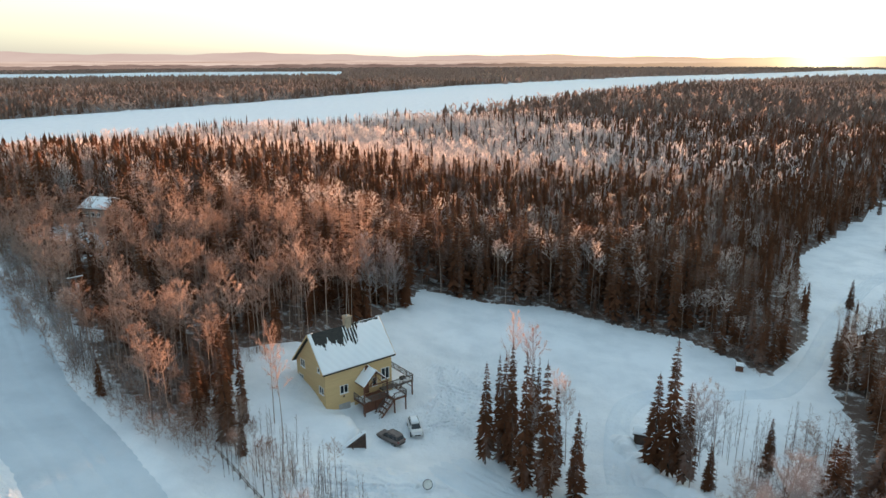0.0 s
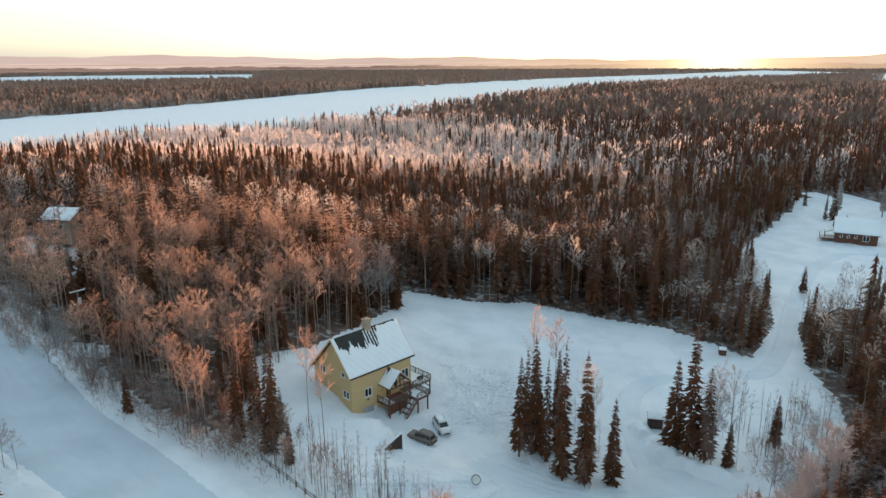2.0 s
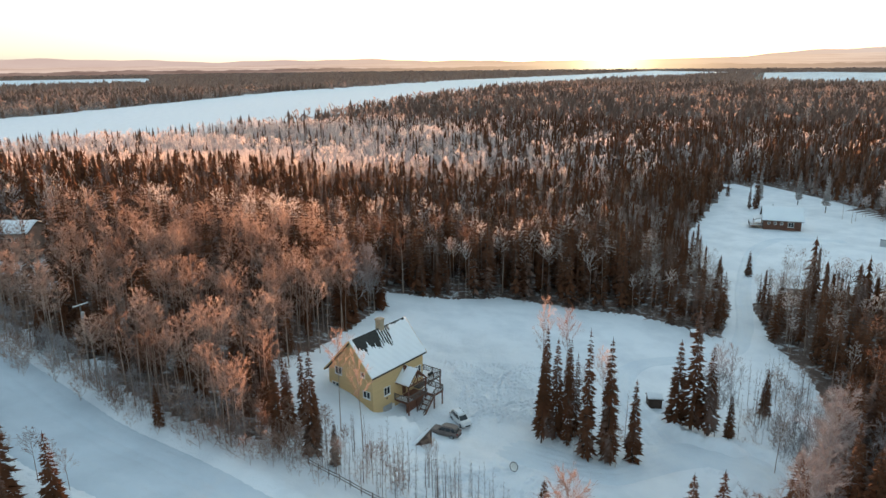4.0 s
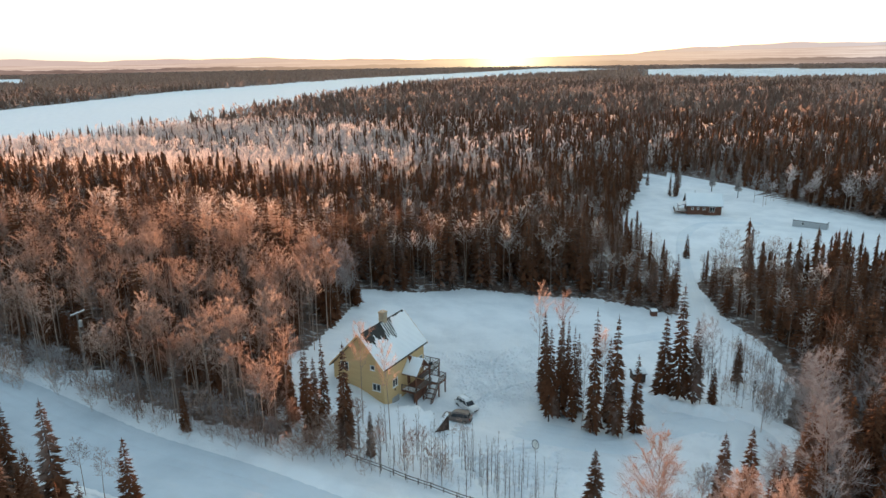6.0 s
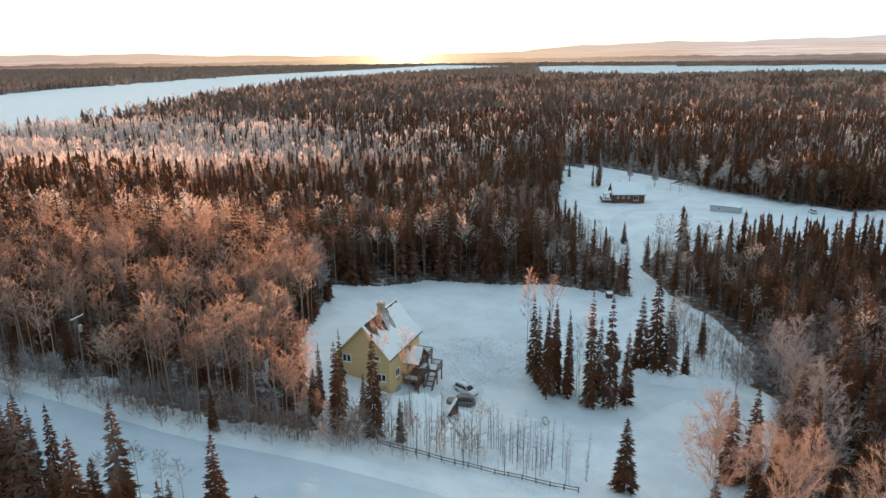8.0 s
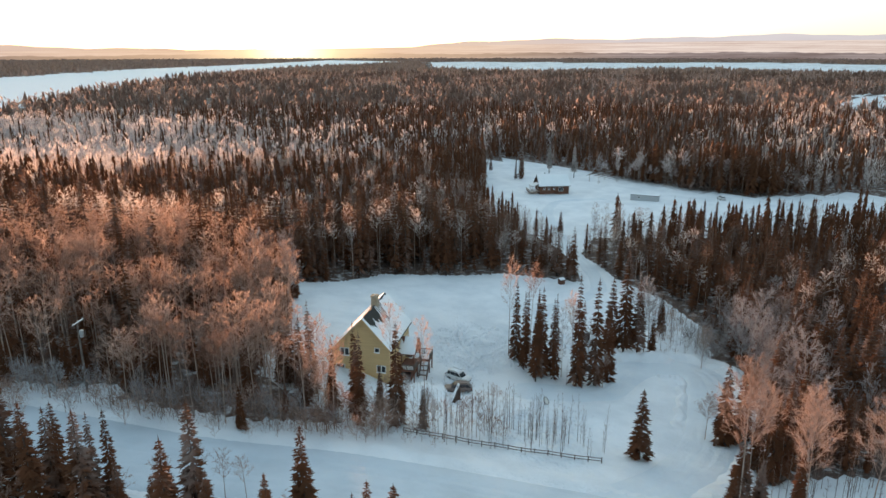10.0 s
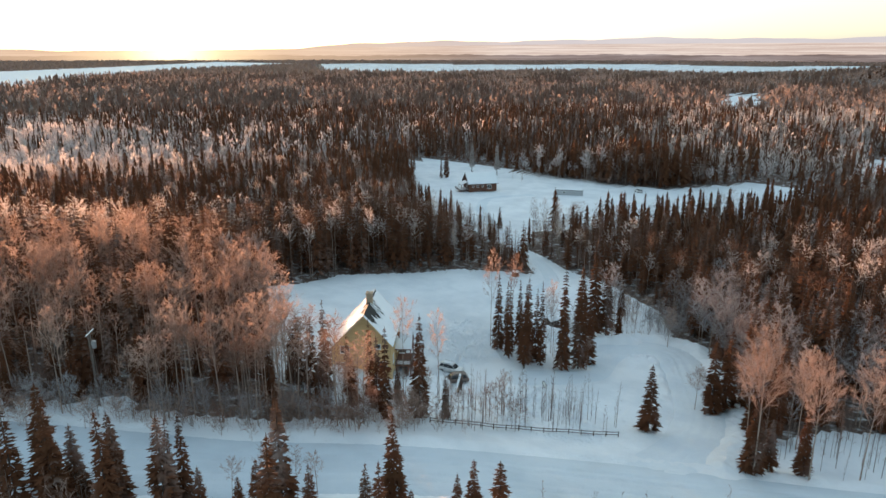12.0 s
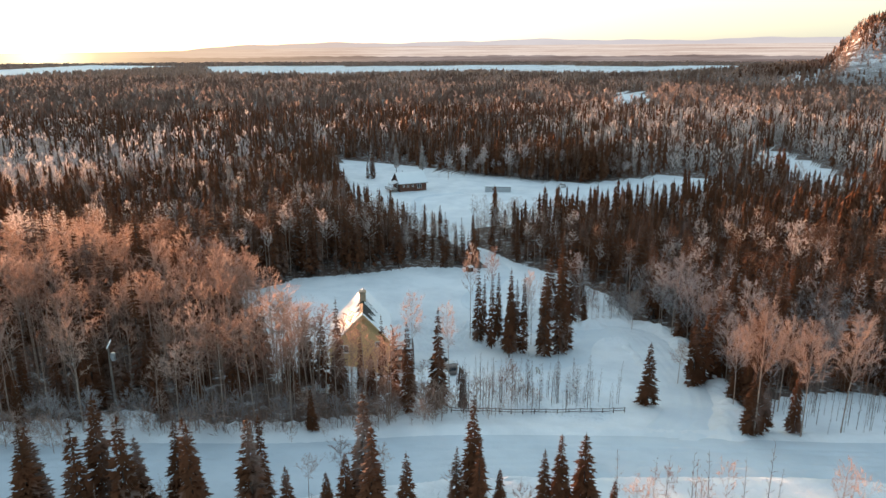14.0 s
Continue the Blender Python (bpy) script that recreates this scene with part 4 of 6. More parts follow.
for k, (x, y, h, w) in enumerate([(36.0, 71.8, 17.2, 1.1), (17.0, 53.6, 17.5, 1.0), (30.5, 65.5, 14.5, 1.1), (24.0, 60.5, 15.0, 1.0), (41.5, 75.5, 14.0, 1.1), (13.0, 56.4, 12.5, 1.0), (47.0, 79.5, 13.0, 1.0), (68.8, 83.0, 12.0, 1.0), (27.0, 63.0, 12.0, 1.1), (33.5, 68.0, 13.5, 1.0), (-15.0, 146.5, 16.5, 0.8), (-17.6, 148.0, 16.0, 0.8), (-13.4, 149.5, 15.0, 0.8), (-20.5, 150.0, 15.5, 0.8)]):
    HOAR_BIRCHES.plant(x, y, h, w, k % 3)


# ---- buildings ----
def wall_mesh(place, tops, base, holes, thick):
    """An upright wall with openings through it. place(s, d, z) maps length, depth and height; tops: (s, z) along its upper edge."""
    bm = bmesh.new()
    cuts = sorted({s for s, _ in tops} | {s for h in holes for s in h[:2]})
    ss, zs = [s for s, _ in tops], [z for _, z in tops]
    for a, b in zip(cuts, cuts[1:]):
        low = base
        spans = []
        for s0, s1, z0, z1 in sorted((h for h in holes if h[0] <= a and h[1] >= b), key=lambda h: h[2]):
            spans.append((low, low, z0, z0))
            low = z1
        spans.append((low, low, float(np.interp(a, ss, zs)), float(np.interp(b, ss, zs))))
        for la, lb, ta, tb in spans:
            q = [[bm.verts.new(place(s, d, z)) for s, z in ((a, la), (b, lb), (b, tb), (a, ta))] for d in (0, thick)]
            bm.faces.new(q[0])
            bm.faces.new(q[1][::-1])
            for k in range(4):
                bm.faces.new((q[0][k], q[1][k], q[1][(k + 1) % 4], q[0][(k + 1) % 4]))
    bmesh.ops.remove_doubles(bm, verts=bm.verts, dist=0.0005)
    bmesh.ops.recalc_face_normals(bm, faces=bm.faces)
    return bm


def add_window(parent, place, hole, lights=2, frame_mat=None):
    """A window in an opening: frame with a sill, and its panes."""
    s0, s1, z0, z1 = hole
    f = 0.09

    def bar(bm, a, b, c, d, near, far):
        p, q = place(a, near, c), place(b, far, d)
        box(bm, [min(i, j) for i, j in zip(p, q)], [max(i, j) for i, j in zip(p, q)])

    bm = bmesh.new()
    for a, b, c, d in ((s0 - f, s1 + f, z1 - 0.02, z1 + f), (s0 - f, s1 + f, z0 - f, z0 + 0.02), (s0 - f, s0 + 0.02, z0, z1), (s1 - 0.02, s1 + f, z0, z1)):
        bar(bm, a, b, c, d, -0.035, 0.10)
    for k in range(1, lights):
        m = s0 + (s1 - s0) * k / lights
        bar(bm, m - 0.06, m + 0.06, z0, z1, -0.02, 0.10)
    win = part("window", bm, frame_mat or TRIM, parent, "white-framed window")
    for k in range(lights):
        a, b = s0 + (s1 - s0) * k / lights, s0 + (s1 - s0) * (k + 1) / lights
        bm = bmesh.new()
        bar(bm, a + 0.02, b - 0.02, z0 + 0.02, z1 - 0.02, 0.05, 0.07)
        part("pane", bm, GLASS, win)
    bm = bmesh.new()
    bar(bm, s0 - 0.14, s1 + 0.14, z0 - f - 0.05, z0 - f + 0.01, -0.09, 0.02)
    part("sill", bm, SNOW_ROOF, win, "snowy window sill")
    return win


def add_railing(parent, pts, z, high=1.0, gap=0.14):
    """Posts, rails and thin balusters along a line."""
    rail, stick = bmesh.new(), None
    for (x0, y0), (x1, y1) in zip(pts, pts[1:]):
        length = math.hypot(x1 - x0, y1 - y0)
        for lift, w in ((high, 0.10), (0.12, 0.06)):
            beam(rail, (x0, y0, z + lift), (x1, y1, z + lift), w, w)
        n = max(2, int(length / gap))
        for k in range(1, n):
            x, y = x0 + (x1 - x0) * k / n, y0 + (y1 - y0) * k / n
            if stick is None:
                stick = part("baluster", boxes(((-0.015, -0.015, 0.12), (0.015, 0.015, high))), GREY_WOOD, parent)
                stick.location = (x, y, z)
            else:
                shared("baluster", stick.data, parent).location = (x, y, z)
        m = max(1, round(length / 1.8))
        for k in range(m + 1):
            x, y = x0 + (x1 - x0) * k / m, y0 + (y1 - y0) * k / m
            part("railing_post", boxes(((x - 0.05, y - 0.05, z), (x + 0.05, y + 0.05, z + high + 0.06))), GREY_WOOD, parent)
    part("handrail", rail, GREY_WOOD, parent, "weathered wooden handrail")


def snow_cover(name, parent, place, us, vs, bare, thick, material=None):
    """A soft snow layer over a slope; left out where bare(u, v) holds."""
    keep = np.array([[not bare((us[i] + us[i + 1]) / 2, (vs[j] + vs[j + 1]) / 2) for j in range(len(vs) - 1)] for i in range(len(us) - 1)])
    bm = bmesh.new()
    n, m = keep.shape
    top, low = {}, {}

    def at(i, j):
        if (i, j) not in top:
            edge = any(not (0 <= i + a < n and 0 <= j + b < m) or not keep[i + a, j + b] for a in (-1, 0) for b in (-1, 0))
            wob = 0.025 * math.sin(us[i] * 2.1 + vs[j]) + 0.02 * math.sin(us[i] * 5 - 3 * vs[j])
            top[i, j] = bm.verts.new(place(us[i], vs[j], (0.45 if edge else 1.0) * thick + wob))
            low[i, j] = bm.verts.new(place(us[i], vs[j], 0.004))
        return top[i, j], low[i, j]

    for i in range(n):
        for j in range(m):
            if keep[i, j]:
                c = [at(i, j), at(i + 1, j), at(i + 1, j + 1), at(i, j + 1)]
                bm.faces.new([q[0] for q in c])
                for k, (a, b) in enumerate(((0, -1), (1, 0), (0, 1), (-1, 0))):
                    if not (0 <= i + a < n and 0 <= j + b < m and keep[i + a, j + b]):
                        p, q = c[k], c[(k + 1) % 4]
                        bm.faces.new((p[0], p[1], q[1], q[0]))
    return part(name, bm, material or SNOW_ROOF, parent, "uneven layer of roof snow", smooth=True)


def make_house():
    house = empty("house", pose(-19.95, 101.69, 0, 0, 0, 39.04), "yellow wooden house with a steep snow-covered roof and brown decks", "house")
    ridge_n, ridge_z, eave_z, rear_n, rear_z = 4.65, 13.8, 8.6, 10.6, 7.6
    e0, e1, n0, n1 = 0.0, 12.2, 0.45, 10.1

    def under(n):
        return min(eave_z + (ridge_z - eave_z) / ridge_n * n, ridge_z - (ridge_z - rear_z) / (rear_n - ridge_n) * (n - ridge_n)) - 0.34

    near = lambda s, d, z: (e0 + d, s, z)  # noqa: E731
    far = lambda s, d, z: (e1 - d, s, z)  # noqa: E731
    front = lambda s, d, z: (s, n0 + d, z)  # noqa: E731
    rear = lambda s, d, z: (s, n1 - d, z)  # noqa: E731
    gable = [(n0, under(n0)), (ridge_n, under(ridge_n)), (n1, under(n1))]
    near_holes = [(7.2, 8.6, 7.2, 8.4), (8.0, 9.4, 4.3, 5.5), (2.1, 2.8, 8.1, 8.8), (1.1, 2.5, 4.7, 5.8)]
    front_holes = [(2.6, 3.9, 4.4, 5.7), (10.3, 11.7, 4.6, 6.5), (8.5, 9.3, 4.0, 5.3), (6.9, 7.9, 2.98, 5.05), (4.3, 5.1, 0.3, 2.3)]
    far_holes = [(2.0, 3.9, 3.5, 5.6), (6.0, 7.6, 4.2, 5.6)]
    part("wall", wall_mesh(near, gable, -1.0, near_holes, 0.2), SIDING, house)
    part("wall", wall_mesh(far, gable, -1.0, far_holes, 0.2), SIDING, house)
    part("wall", wall_mesh(front, [(e0 + 0.2, under(n0)), (e1 - 0.2, under(n0))], -1.0, front_holes, 0.2), SIDING, house)
    part("wall", wall_mesh(rear, [(e0 + 0.2, under(n1)), (e1 - 0.2, under(n1))], -1.0, [], 0.2), SIDING, house)
    part("floor_slab", boxes(((0.2, 0.65, 2.7), (12.0, 9.9, 2.9)), ((0.2, 0.65, 5.9), (12.0, 9.9, 6.1))), GREY_WOOD, house)
    for h in near_holes:
        add_window(house, near, h, 1 if h[1] - h[0] < 1 else 2)
    for h in front_holes[:3]:
        add_window(house, front, h, 1 if h[1] - h[0] < 1 else 2)
    for h in far_holes:
        add_window(house, far, h)
    part("door", boxes(((6.95, 0.50, 2.99), (7.85, 0.56, 5.0))), WOOD, house, "brown entrance door")
    part("basement_door", boxes(((4.34, 0.50, 0.3), (5.06, 0.56, 2.28))), TRIM, house, "pale basement door")
    part("foundation", boxes(((2.2, 0.40, -1.0), (4.28, 0.446, 2.65)), ((5.12, 0.40, -1.0), (12.2, 0.446, 0.4))), CONCRETE, house, "grey concrete foundation wall")
    part("corner_board", boxes(((-0.03, 0.42, -1), (0.10, 0.447, 8.6))), SIDING, house)
    part("corner_board", boxes(((12.1, 0.42, 0.4), (12.23, 0.447, 8.6))), SIDING, house)
    part("vent", boxes(((3.0, 0.38, 3.7), (3.3, 0.446, 3.95))), DARK_WOOD, house)

    # roof: two slabs, rake boards, snow
    lo, hi = -0.6, 12.75
    profile = [(-0.02, eave_z), (ridge_n, ridge_z), (rear_n, rear_z), (rear_n, rear_z - 0.24), (ridge_n, ridge_z - 0.30), (-0.02, eave_z - 0.24)]
    roof = part("roof", prism(bmesh.new(), profile, lo, hi), SHINGLE, house, "dark shingle roof")
    for e in (lo - 0.05, hi):
        bm = bmesh.new()
        prism(bm, [(-0.06, eave_z + 0.02), (ridge_n, ridge_z + 0.05), (rear_n + 0.04, rear_z + 0.02), (rear_n + 0.04, rear_z - 0.26), (ridge_n, ridge_z - 0.30), (-0.06, eave_z - 0.26)], e, e + 0.05)
        part("rake_board", bm, SIDING, roof, "yellow rake board")
    up_f = Vector((0, -(ridge_z - eave_z), ridge_n)).normalized()
    up_r = Vector((0, ridge_z - rear_z, rear_n - ridge_n)).normalized()
    slope_f, slope_r = math.hypot(ridge_n, ridge_z - eave_z), math.hypot(rear_n - ridge_n, ridge_z - rear_z)

    def on_front(u, v, h):
        return Vector((u, ridge_n * (1 - v / slope_f), ridge_z - (ridge_z - eave_z) * v / slope_f)) + up_f * h

    def on_rear(u, v, h):
        return Vector((u, ridge_n + (rear_n - ridge_n) * v / slope_r, ridge_z - (ridge_z - rear_z) * v / slope_r)) + up_r * h

    def bare(u, v):
        if 8.3 <= u < 12.3:
            return v < 0.30 + 0.10 * math.sin(2.7 * u) + 0.06 * math.sin(7 * u)
        if not 0.05 < u < 8.3:
            return False
        deep = 2.5 + 0.45 * math.sin(1.7 * u + 0.6) + 0.35 * math.sin(4.3 * u + 1.0) + 0.28 * math.sin(9.7 * u) + 0.15 * math.sin(23 * u)
        deep *= min(1.0, 0.55 + u * 0.35)
        if u > 5.2:
            deep = 3.1 + 0.5 * math.sin(3 * u) - max(0, u - 7.3) * 2.2
            if math.sin(11.5 * u + 0.6 * v) > 0.55 and v > 0.25:
                return False
        return v < deep

    snow_cover("roof_snow", roof, on_front, np.linspace(lo + 0.03, hi - 0.03, 110), np.linspace(0.02, slope_f - 0.02, 56), bare, 0.13)
    snow_cover("roof_snow", roof, on_rear, np.linspace(lo + 0.03, hi - 0.03, 40), np.linspace(0.02, slope_r - 0.02, 24), lambda u, v: v < 1.2 + 0.5 * math.sin(2.3 * u) and 0.3 < u < 8, 0.15)
    chimney = part("chimney", boxes(((6.1, 4.2, 12.6), (7.15, 5.2, 15.25)), ((6.02, 4.12, 15.10), (7.23, 5.28, 15.32)), bevel=0.02), CHIMNEY, house, "square beige masonry chimney")
    bm = bmesh.new()
    tube(bm, [(6.6, 4.7, 15.3), (6.6, 4.7, 15.5)], [0.16, 0.16], 10)
    part("flue", bm, METAL, chimney, "short metal flue")

    # porch and decks
    deck_z = 2.95
    porch = part("porch_roof", prism_n([(5.2, 5.75), (7.5, 8.0), (9.8, 5.75), (9.8, 5.60), (7.5, 7.82), (5.2, 5.60)], -2.45, 0.45), WOOD, house, "small gabled porch roof")
    run = math.hypot(2.3, 2.25)
    for side in (-1, 1):
        upv = Vector((side * 2.25, 0, 2.3)).normalized()

        def on_porch(u, v, h, side=side, upv=upv):
            return Vector((7.5 + side * 2.3 * v / run, u, 8.0 - 2.25 * v / run)) + upv * h

        snow_cover("roof_snow", porch, on_porch, np.linspace(-2.42, 0.44, 18), np.linspace(0.02, run - 0.02, 20), lambda u, v: side < 0 and v < 0.9 - 0.5 * math.sin(3 * u) and u > -0.3, 0.12)
    bm = bmesh.new()
    beam(bm, (5.35, -2.3, 5.62), (9.65, -2.3, 5.62), 0.14, 0.18)
    beam(bm, (7.5, -2.3, 5.62), (7.5, -2.3, 7.75), 0.12, 0.12)
    beam(bm, (6.3, -2.3, 5.65), (7.5, -2.3, 6.9), 0.10, 0.10)
    beam(bm, (8.7, -2.3, 5.65), (7.5, -2.3, 6.9), 0.10, 0.10)
    part("truss", bm, WOOD, porch, "open timber truss in the porch gable")
    part("deck", boxes(((4.9, -2.4, 2.75), (9.7, 0.39, deck_z))), WOOD, house, "brown wooden entrance deck")
    part("deck", boxes(((12.26, -0.75, 3.15), (15.75, 6.9, 3.35)), ((9.72, -0.75, 3.15), (12.25, 0.39, 3.35))), GREY_WOOD, house, "raised side deck")
    part("landing", boxes(((9.75, -3.95, 2.72), (12.2, -0.78, 2.92))), WOOD, house, "stair landing")
    part("deck_snow", boxes(((12.4, -0.6, 3.354), (15.6, 6.8, 3.44)), ((10.0, -3.8, 2.924), (12.05, -0.9, 2.97)), ((5.1, -2.3, 2.954), (6.6, 0.3, 3.0)), bevel=0.02), SNOW_ROOF, house, "thin snow on the deck boards")
    for x, y, a, b in ((15.6, -0.6, -0.6, 3.15), (15.6, 6.7, -0.6, 3.15), (15.6, 3.1, -0.6, 3.15), (12.5, -0.6, -0.6, 3.15), (12.05, -3.8, -1.0, 2.72), (9.9, -3.8, -1.0, 2.72), (5.3, -2.25, -0.6, 5.6), (9.6, -2.25, -0.6, 5.6), (7.4, -2.25, -0.6, 2.75)):
        part("deck_post", boxes(((x - 0.09, y - 0.09, a), (x + 0.09, y + 0.09, b))), WOOD, house)
    part("skirting", boxes(((5.35, -1.75, -0.8), (9.5, -1.67, 2.74)), ((9.42, -1.66, -0.8), (9.5, 0.39, 2.74))), WOOD, house, "brown board wall under the deck")
    part("brace", beam(bmesh.new(), (12.55, -0.6, 2.2), (13.6, -0.6, 3.12), 0.12, 0.12), WOOD, house)
    part("brace", beam(bmesh.new(), (15.55, -0.6, 2.2), (14.5, -0.6, 3.12), 0.12, 0.12), WOOD, house)
    add_railing(house, [(4.95, 0.35), (4.95, -2.35), (9.65, -2.35)], deck_z)
    add_railing(house, [(9.78, -3.9), (12.15, -3.9), (12.15, -0.85)], 2.92)
    add_railing(house, [(9.75, -0.7), (15.7, -0.7), (15.7, 6.85), (12.3, 6.85)], 3.35)
    stair = part("staircase", beam(beam(bmesh.new(), (9.75, -3.9, 2.75), (6.9, -3.9, 0.0), 0.08, 0.28), (9.75, -2.55, 2.75), (6.9, -2.55, 0.0), 0.08, 0.28), WOOD, house, "open wooden outside stairs")
    for k in range(14):
        x, z = 9.65 - k * 0.205, 2.72 - k * 0.198
        part("tread", boxes(((x - 0.15, -3.86, z), (x + 0.12, -2.59, z + 0.06))), SNOW_ROOF if k % 3 else WOOD, stair)
    bm = bmesh.new()
    for y in (-3.9, -2.55):
        beam(bm, (9.75, y, 3.75), (6.9, y, 1.0), 0.08, 0.08)
        for k in range(0, 20):
            x = 9.7 - k * 0.147
            z = 2.75 - (9.75 - x) * 0.965
            box(bm, (x - 0.015, y - 0.015, z), (x + 0.015, y + 0.015, z + 1.0))
    part("stair_railing", bm, GREY_WOOD, stair)
    grill = part("barbecue_cover", boxes(((13.9, 0.2, 3.44), (14.9, 0.8, 3.95)), bevel=0.08), RUBBER, house, "dark covered barbecue on the deck")
    return house


def prism_n(profile, a, b):
    """A profile of (x, z) points pushed from y = a to y = b."""
    bm = bmesh.new()
    ends = [[bm.verts.new((u, y, v)) for u, v in profile] for y in (a, b)]
    n = len(profile)
    for k in range(n):
        bm.faces.new((ends[0][k], ends[0][(k + 1) % n], ends[1][(k + 1) % n], ends[1][k]))
    bm.faces.new(ends[0])
    bm.faces.new(ends[1][::-1])
    bmesh.ops.recalc_face_normals(bm, faces=bm.faces)
    return bm


make_house()


def gabled(name, m, length, depth, eave, ridge, wall_mat, over, label, category, windows, snow=0.3, base=-0.8):
    """A plain gabled building: four walls with windows, roof slab, thick snow."""
    ob = empty(name, m, label, category)
    mid = depth / 2
    tops = [(0, eave), (mid, ridge - 0.12), (depth, eave)]
    front = lambda s, d, z: (s, d, z)  # noqa: E731
    left = lambda s, d, z: (d, s, z)  # noqa: E731
    right = lambda s, d, z: (length - d, s, z)  # noqa: E731
    back = lambda s, d, z: (s, depth - d, z)  # noqa: E731
    holes = [w[1:] for w in windows if w[0] == "front"]
    lefts = [w[1:] for w in windows if w[0] == "left"]
    part("wall", wall_mesh(front, [(0.2, eave), (length - 0.2, eave)], base, holes, 0.2), wall_mat, ob)
    part("wall", wall_mesh(back, [(0.2, eave), (length - 0.2, eave)], base, [], 0.2), wall_mat, ob)
    part("wall", wall_mesh(left, tops, base, lefts, 0.2), wall_mat, ob)
    part("wall", wall_mesh(right, tops, base, [], 0.2), wall_mat, ob)
    for h in holes:
        add_window(ob, front, h, 2 if h[1] - h[0] > 0.9 else 1)
    for h in lefts:
        add_window(ob, left, h, 2)
    fall = (ridge - eave) / mid
    low = eave - over * fall
    bm = prism(bmesh.new(), [(-over, low + 0.16), (mid, ridge + 0.16), (depth + over, low + 0.16), (depth + over, low), (mid, ridge), (-over, low)], -over, length + over)
    roof = part("roof", bm, DARK_WOOD, ob)
    run = math.hypot(mid + over, ridge - low)
    for side in (-1, 1):
        upv = Vector((0, side * (ridge - low), mid + over)).normalized()

        def on_slope(u, v, h, side=side, upv=upv):
            return Vector((u, mid + side * (mid + over) * v / run, ridge + 0.16 - (ridge - low) * v / run)) + upv * h

        snow_cover("roof_snow", roof, on_slope, np.linspace(-over + 0.02, length + over - 0.02, 24), np.linspace(0.0, run - 0.02, 10), lambda u, v: False, snow)
    return ob


CABIN_AT = Matrix.Translation((139.6, 219.4, at_ground(145, 216) + 0.7)) @ Matrix.Rotation(radians(-33), 4, "Z")
cabin = gabled("cabin", CABIN_AT, 12.6, 8.6, 3.2, 7.0, LOG_WALL, 0.7, "red-brown log cabin with thick snow on its roof and a deck", "cabin",
               [("front", 1.5, 2.2, 1.3, 2.0), ("front", 3.6, 4.3, 1.3, 2.0), ("front", 5.8, 6.5, 1.3, 2.0), ("front", 8.3, 10.1, 0.5, 2.2), ("left", 2.8, 4.6, 1.0, 2.3)])
part("deck", boxes(((-4.6, 0.4, 0.1), (-0.1, 6.4, 0.3))), WOOD, cabin, "snowy side deck")
part("deck_snow", boxes(((-4.5, 0.5, 0.304), (-0.2, 6.3, 0.45)), bevel=0.03), SNOW_ROOF, cabin)
part("porch_roof", prism_n([(-3.2, 2.3), (0.0, 3.3), (0.0, 3.15), (-3.2, 2.15)], 1.6, 6.6), DARK_WOOD, cabin, "lean-to roof over the side deck")
for y in (1.7, 5.7):
    part("post", boxes(((-3.1, y - 0.08, -0.5), (-2.94, y + 0.08, 2.1))), WOOD, cabin)
bm = bmesh.new()
tube(bm, [(3.0, 4.5, 4.6), (3.0, 4.5, 8.0)], [0.15, 0.15], 8)
part("roof_snow", prism_n([(-3.15, 2.32), (-0.02, 3.31), (-0.02, 3.55), (-3.15, 2.54)], 1.65, 6.55), SNOW_ROOF, cabin)
part("stovepipe", bm, METAL, cabin, "metal stovepipe")
part("steps", boxes(((7.6, -1.5, -0.5), (10.6, -0.01, 0.25)), ((6.4, -1.3, -0.5), (7.6, -0.2, -0.05))), WOOD, cabin, "wooden steps to the glass door")
add_railing(cabin, [(-0.15, 0.45), (-4.55, 0.45), (-4.55, 6.35)], 0.3, 0.9, 0.3)

SHED_AT = Matrix.Translation((160.7, 188.4, at_ground(163, 183))) @ Matrix.Rotation(math.atan2(-10.0, 5.1), 4, "Z")
gabled("long_shed", SHED_AT, 11.2, 3.0, 2.3, 2.6, METAL, 0.15, "long low grey trailer shed with snow on top", "shed", [("front", 3.0, 3.8, 1.0, 1.7)], 0.25)
HILL_AT = Matrix.Translation((-95.0, 174.5, at_ground(-93, 176) + 1.2)) @ Matrix.Rotation(radians(-14), 4, "Z")
hill = gabled("hill_house", HILL_AT, 7.4, 8.0, 5.4, 7.2, TAN_WALL, 0.6, "tan house with a snowy roof among birches on the hill", "house",
              [("front", 1.2, 2.1, 3.3, 4.2), ("front", 2.9, 3.8, 3.3, 4.2), ("front", 4.6, 5.5, 3.3, 4.2), ("front", 2.9, 3.9, 0.9, 2.0)], 0.3)
part("chimney", boxes(((2.4, 4.0, 6.3), (3.1, 4.7, 8.2)), bevel=0.03), CONCRETE, hill)
DARK_SHED_AT = Matrix.Translation((28.0, 103.0, at_ground(28, 102))) @ Matrix.Rotation(radians(-18), 4, "Z")
gabled("garden_shed", Matrix.Translation((55.2, 132.6, at_ground(55.5, 133))) @ Matrix.Rotation(radians(-20), 4, "Z"), 1.4, 1.3, 1.1, 1.4, LOG_WALL, 0.1, "tiny dark wooden hut with a snowy roof at the wood's edge", "shed", [], 0.2)
gabled("garden_shed", DARK_SHED_AT, 2.3, 2.0, 1.8, 2.3, DARK_WOOD, 0.2, "small dark wooden shed with a snowy roof", "shed", [], 0.2)


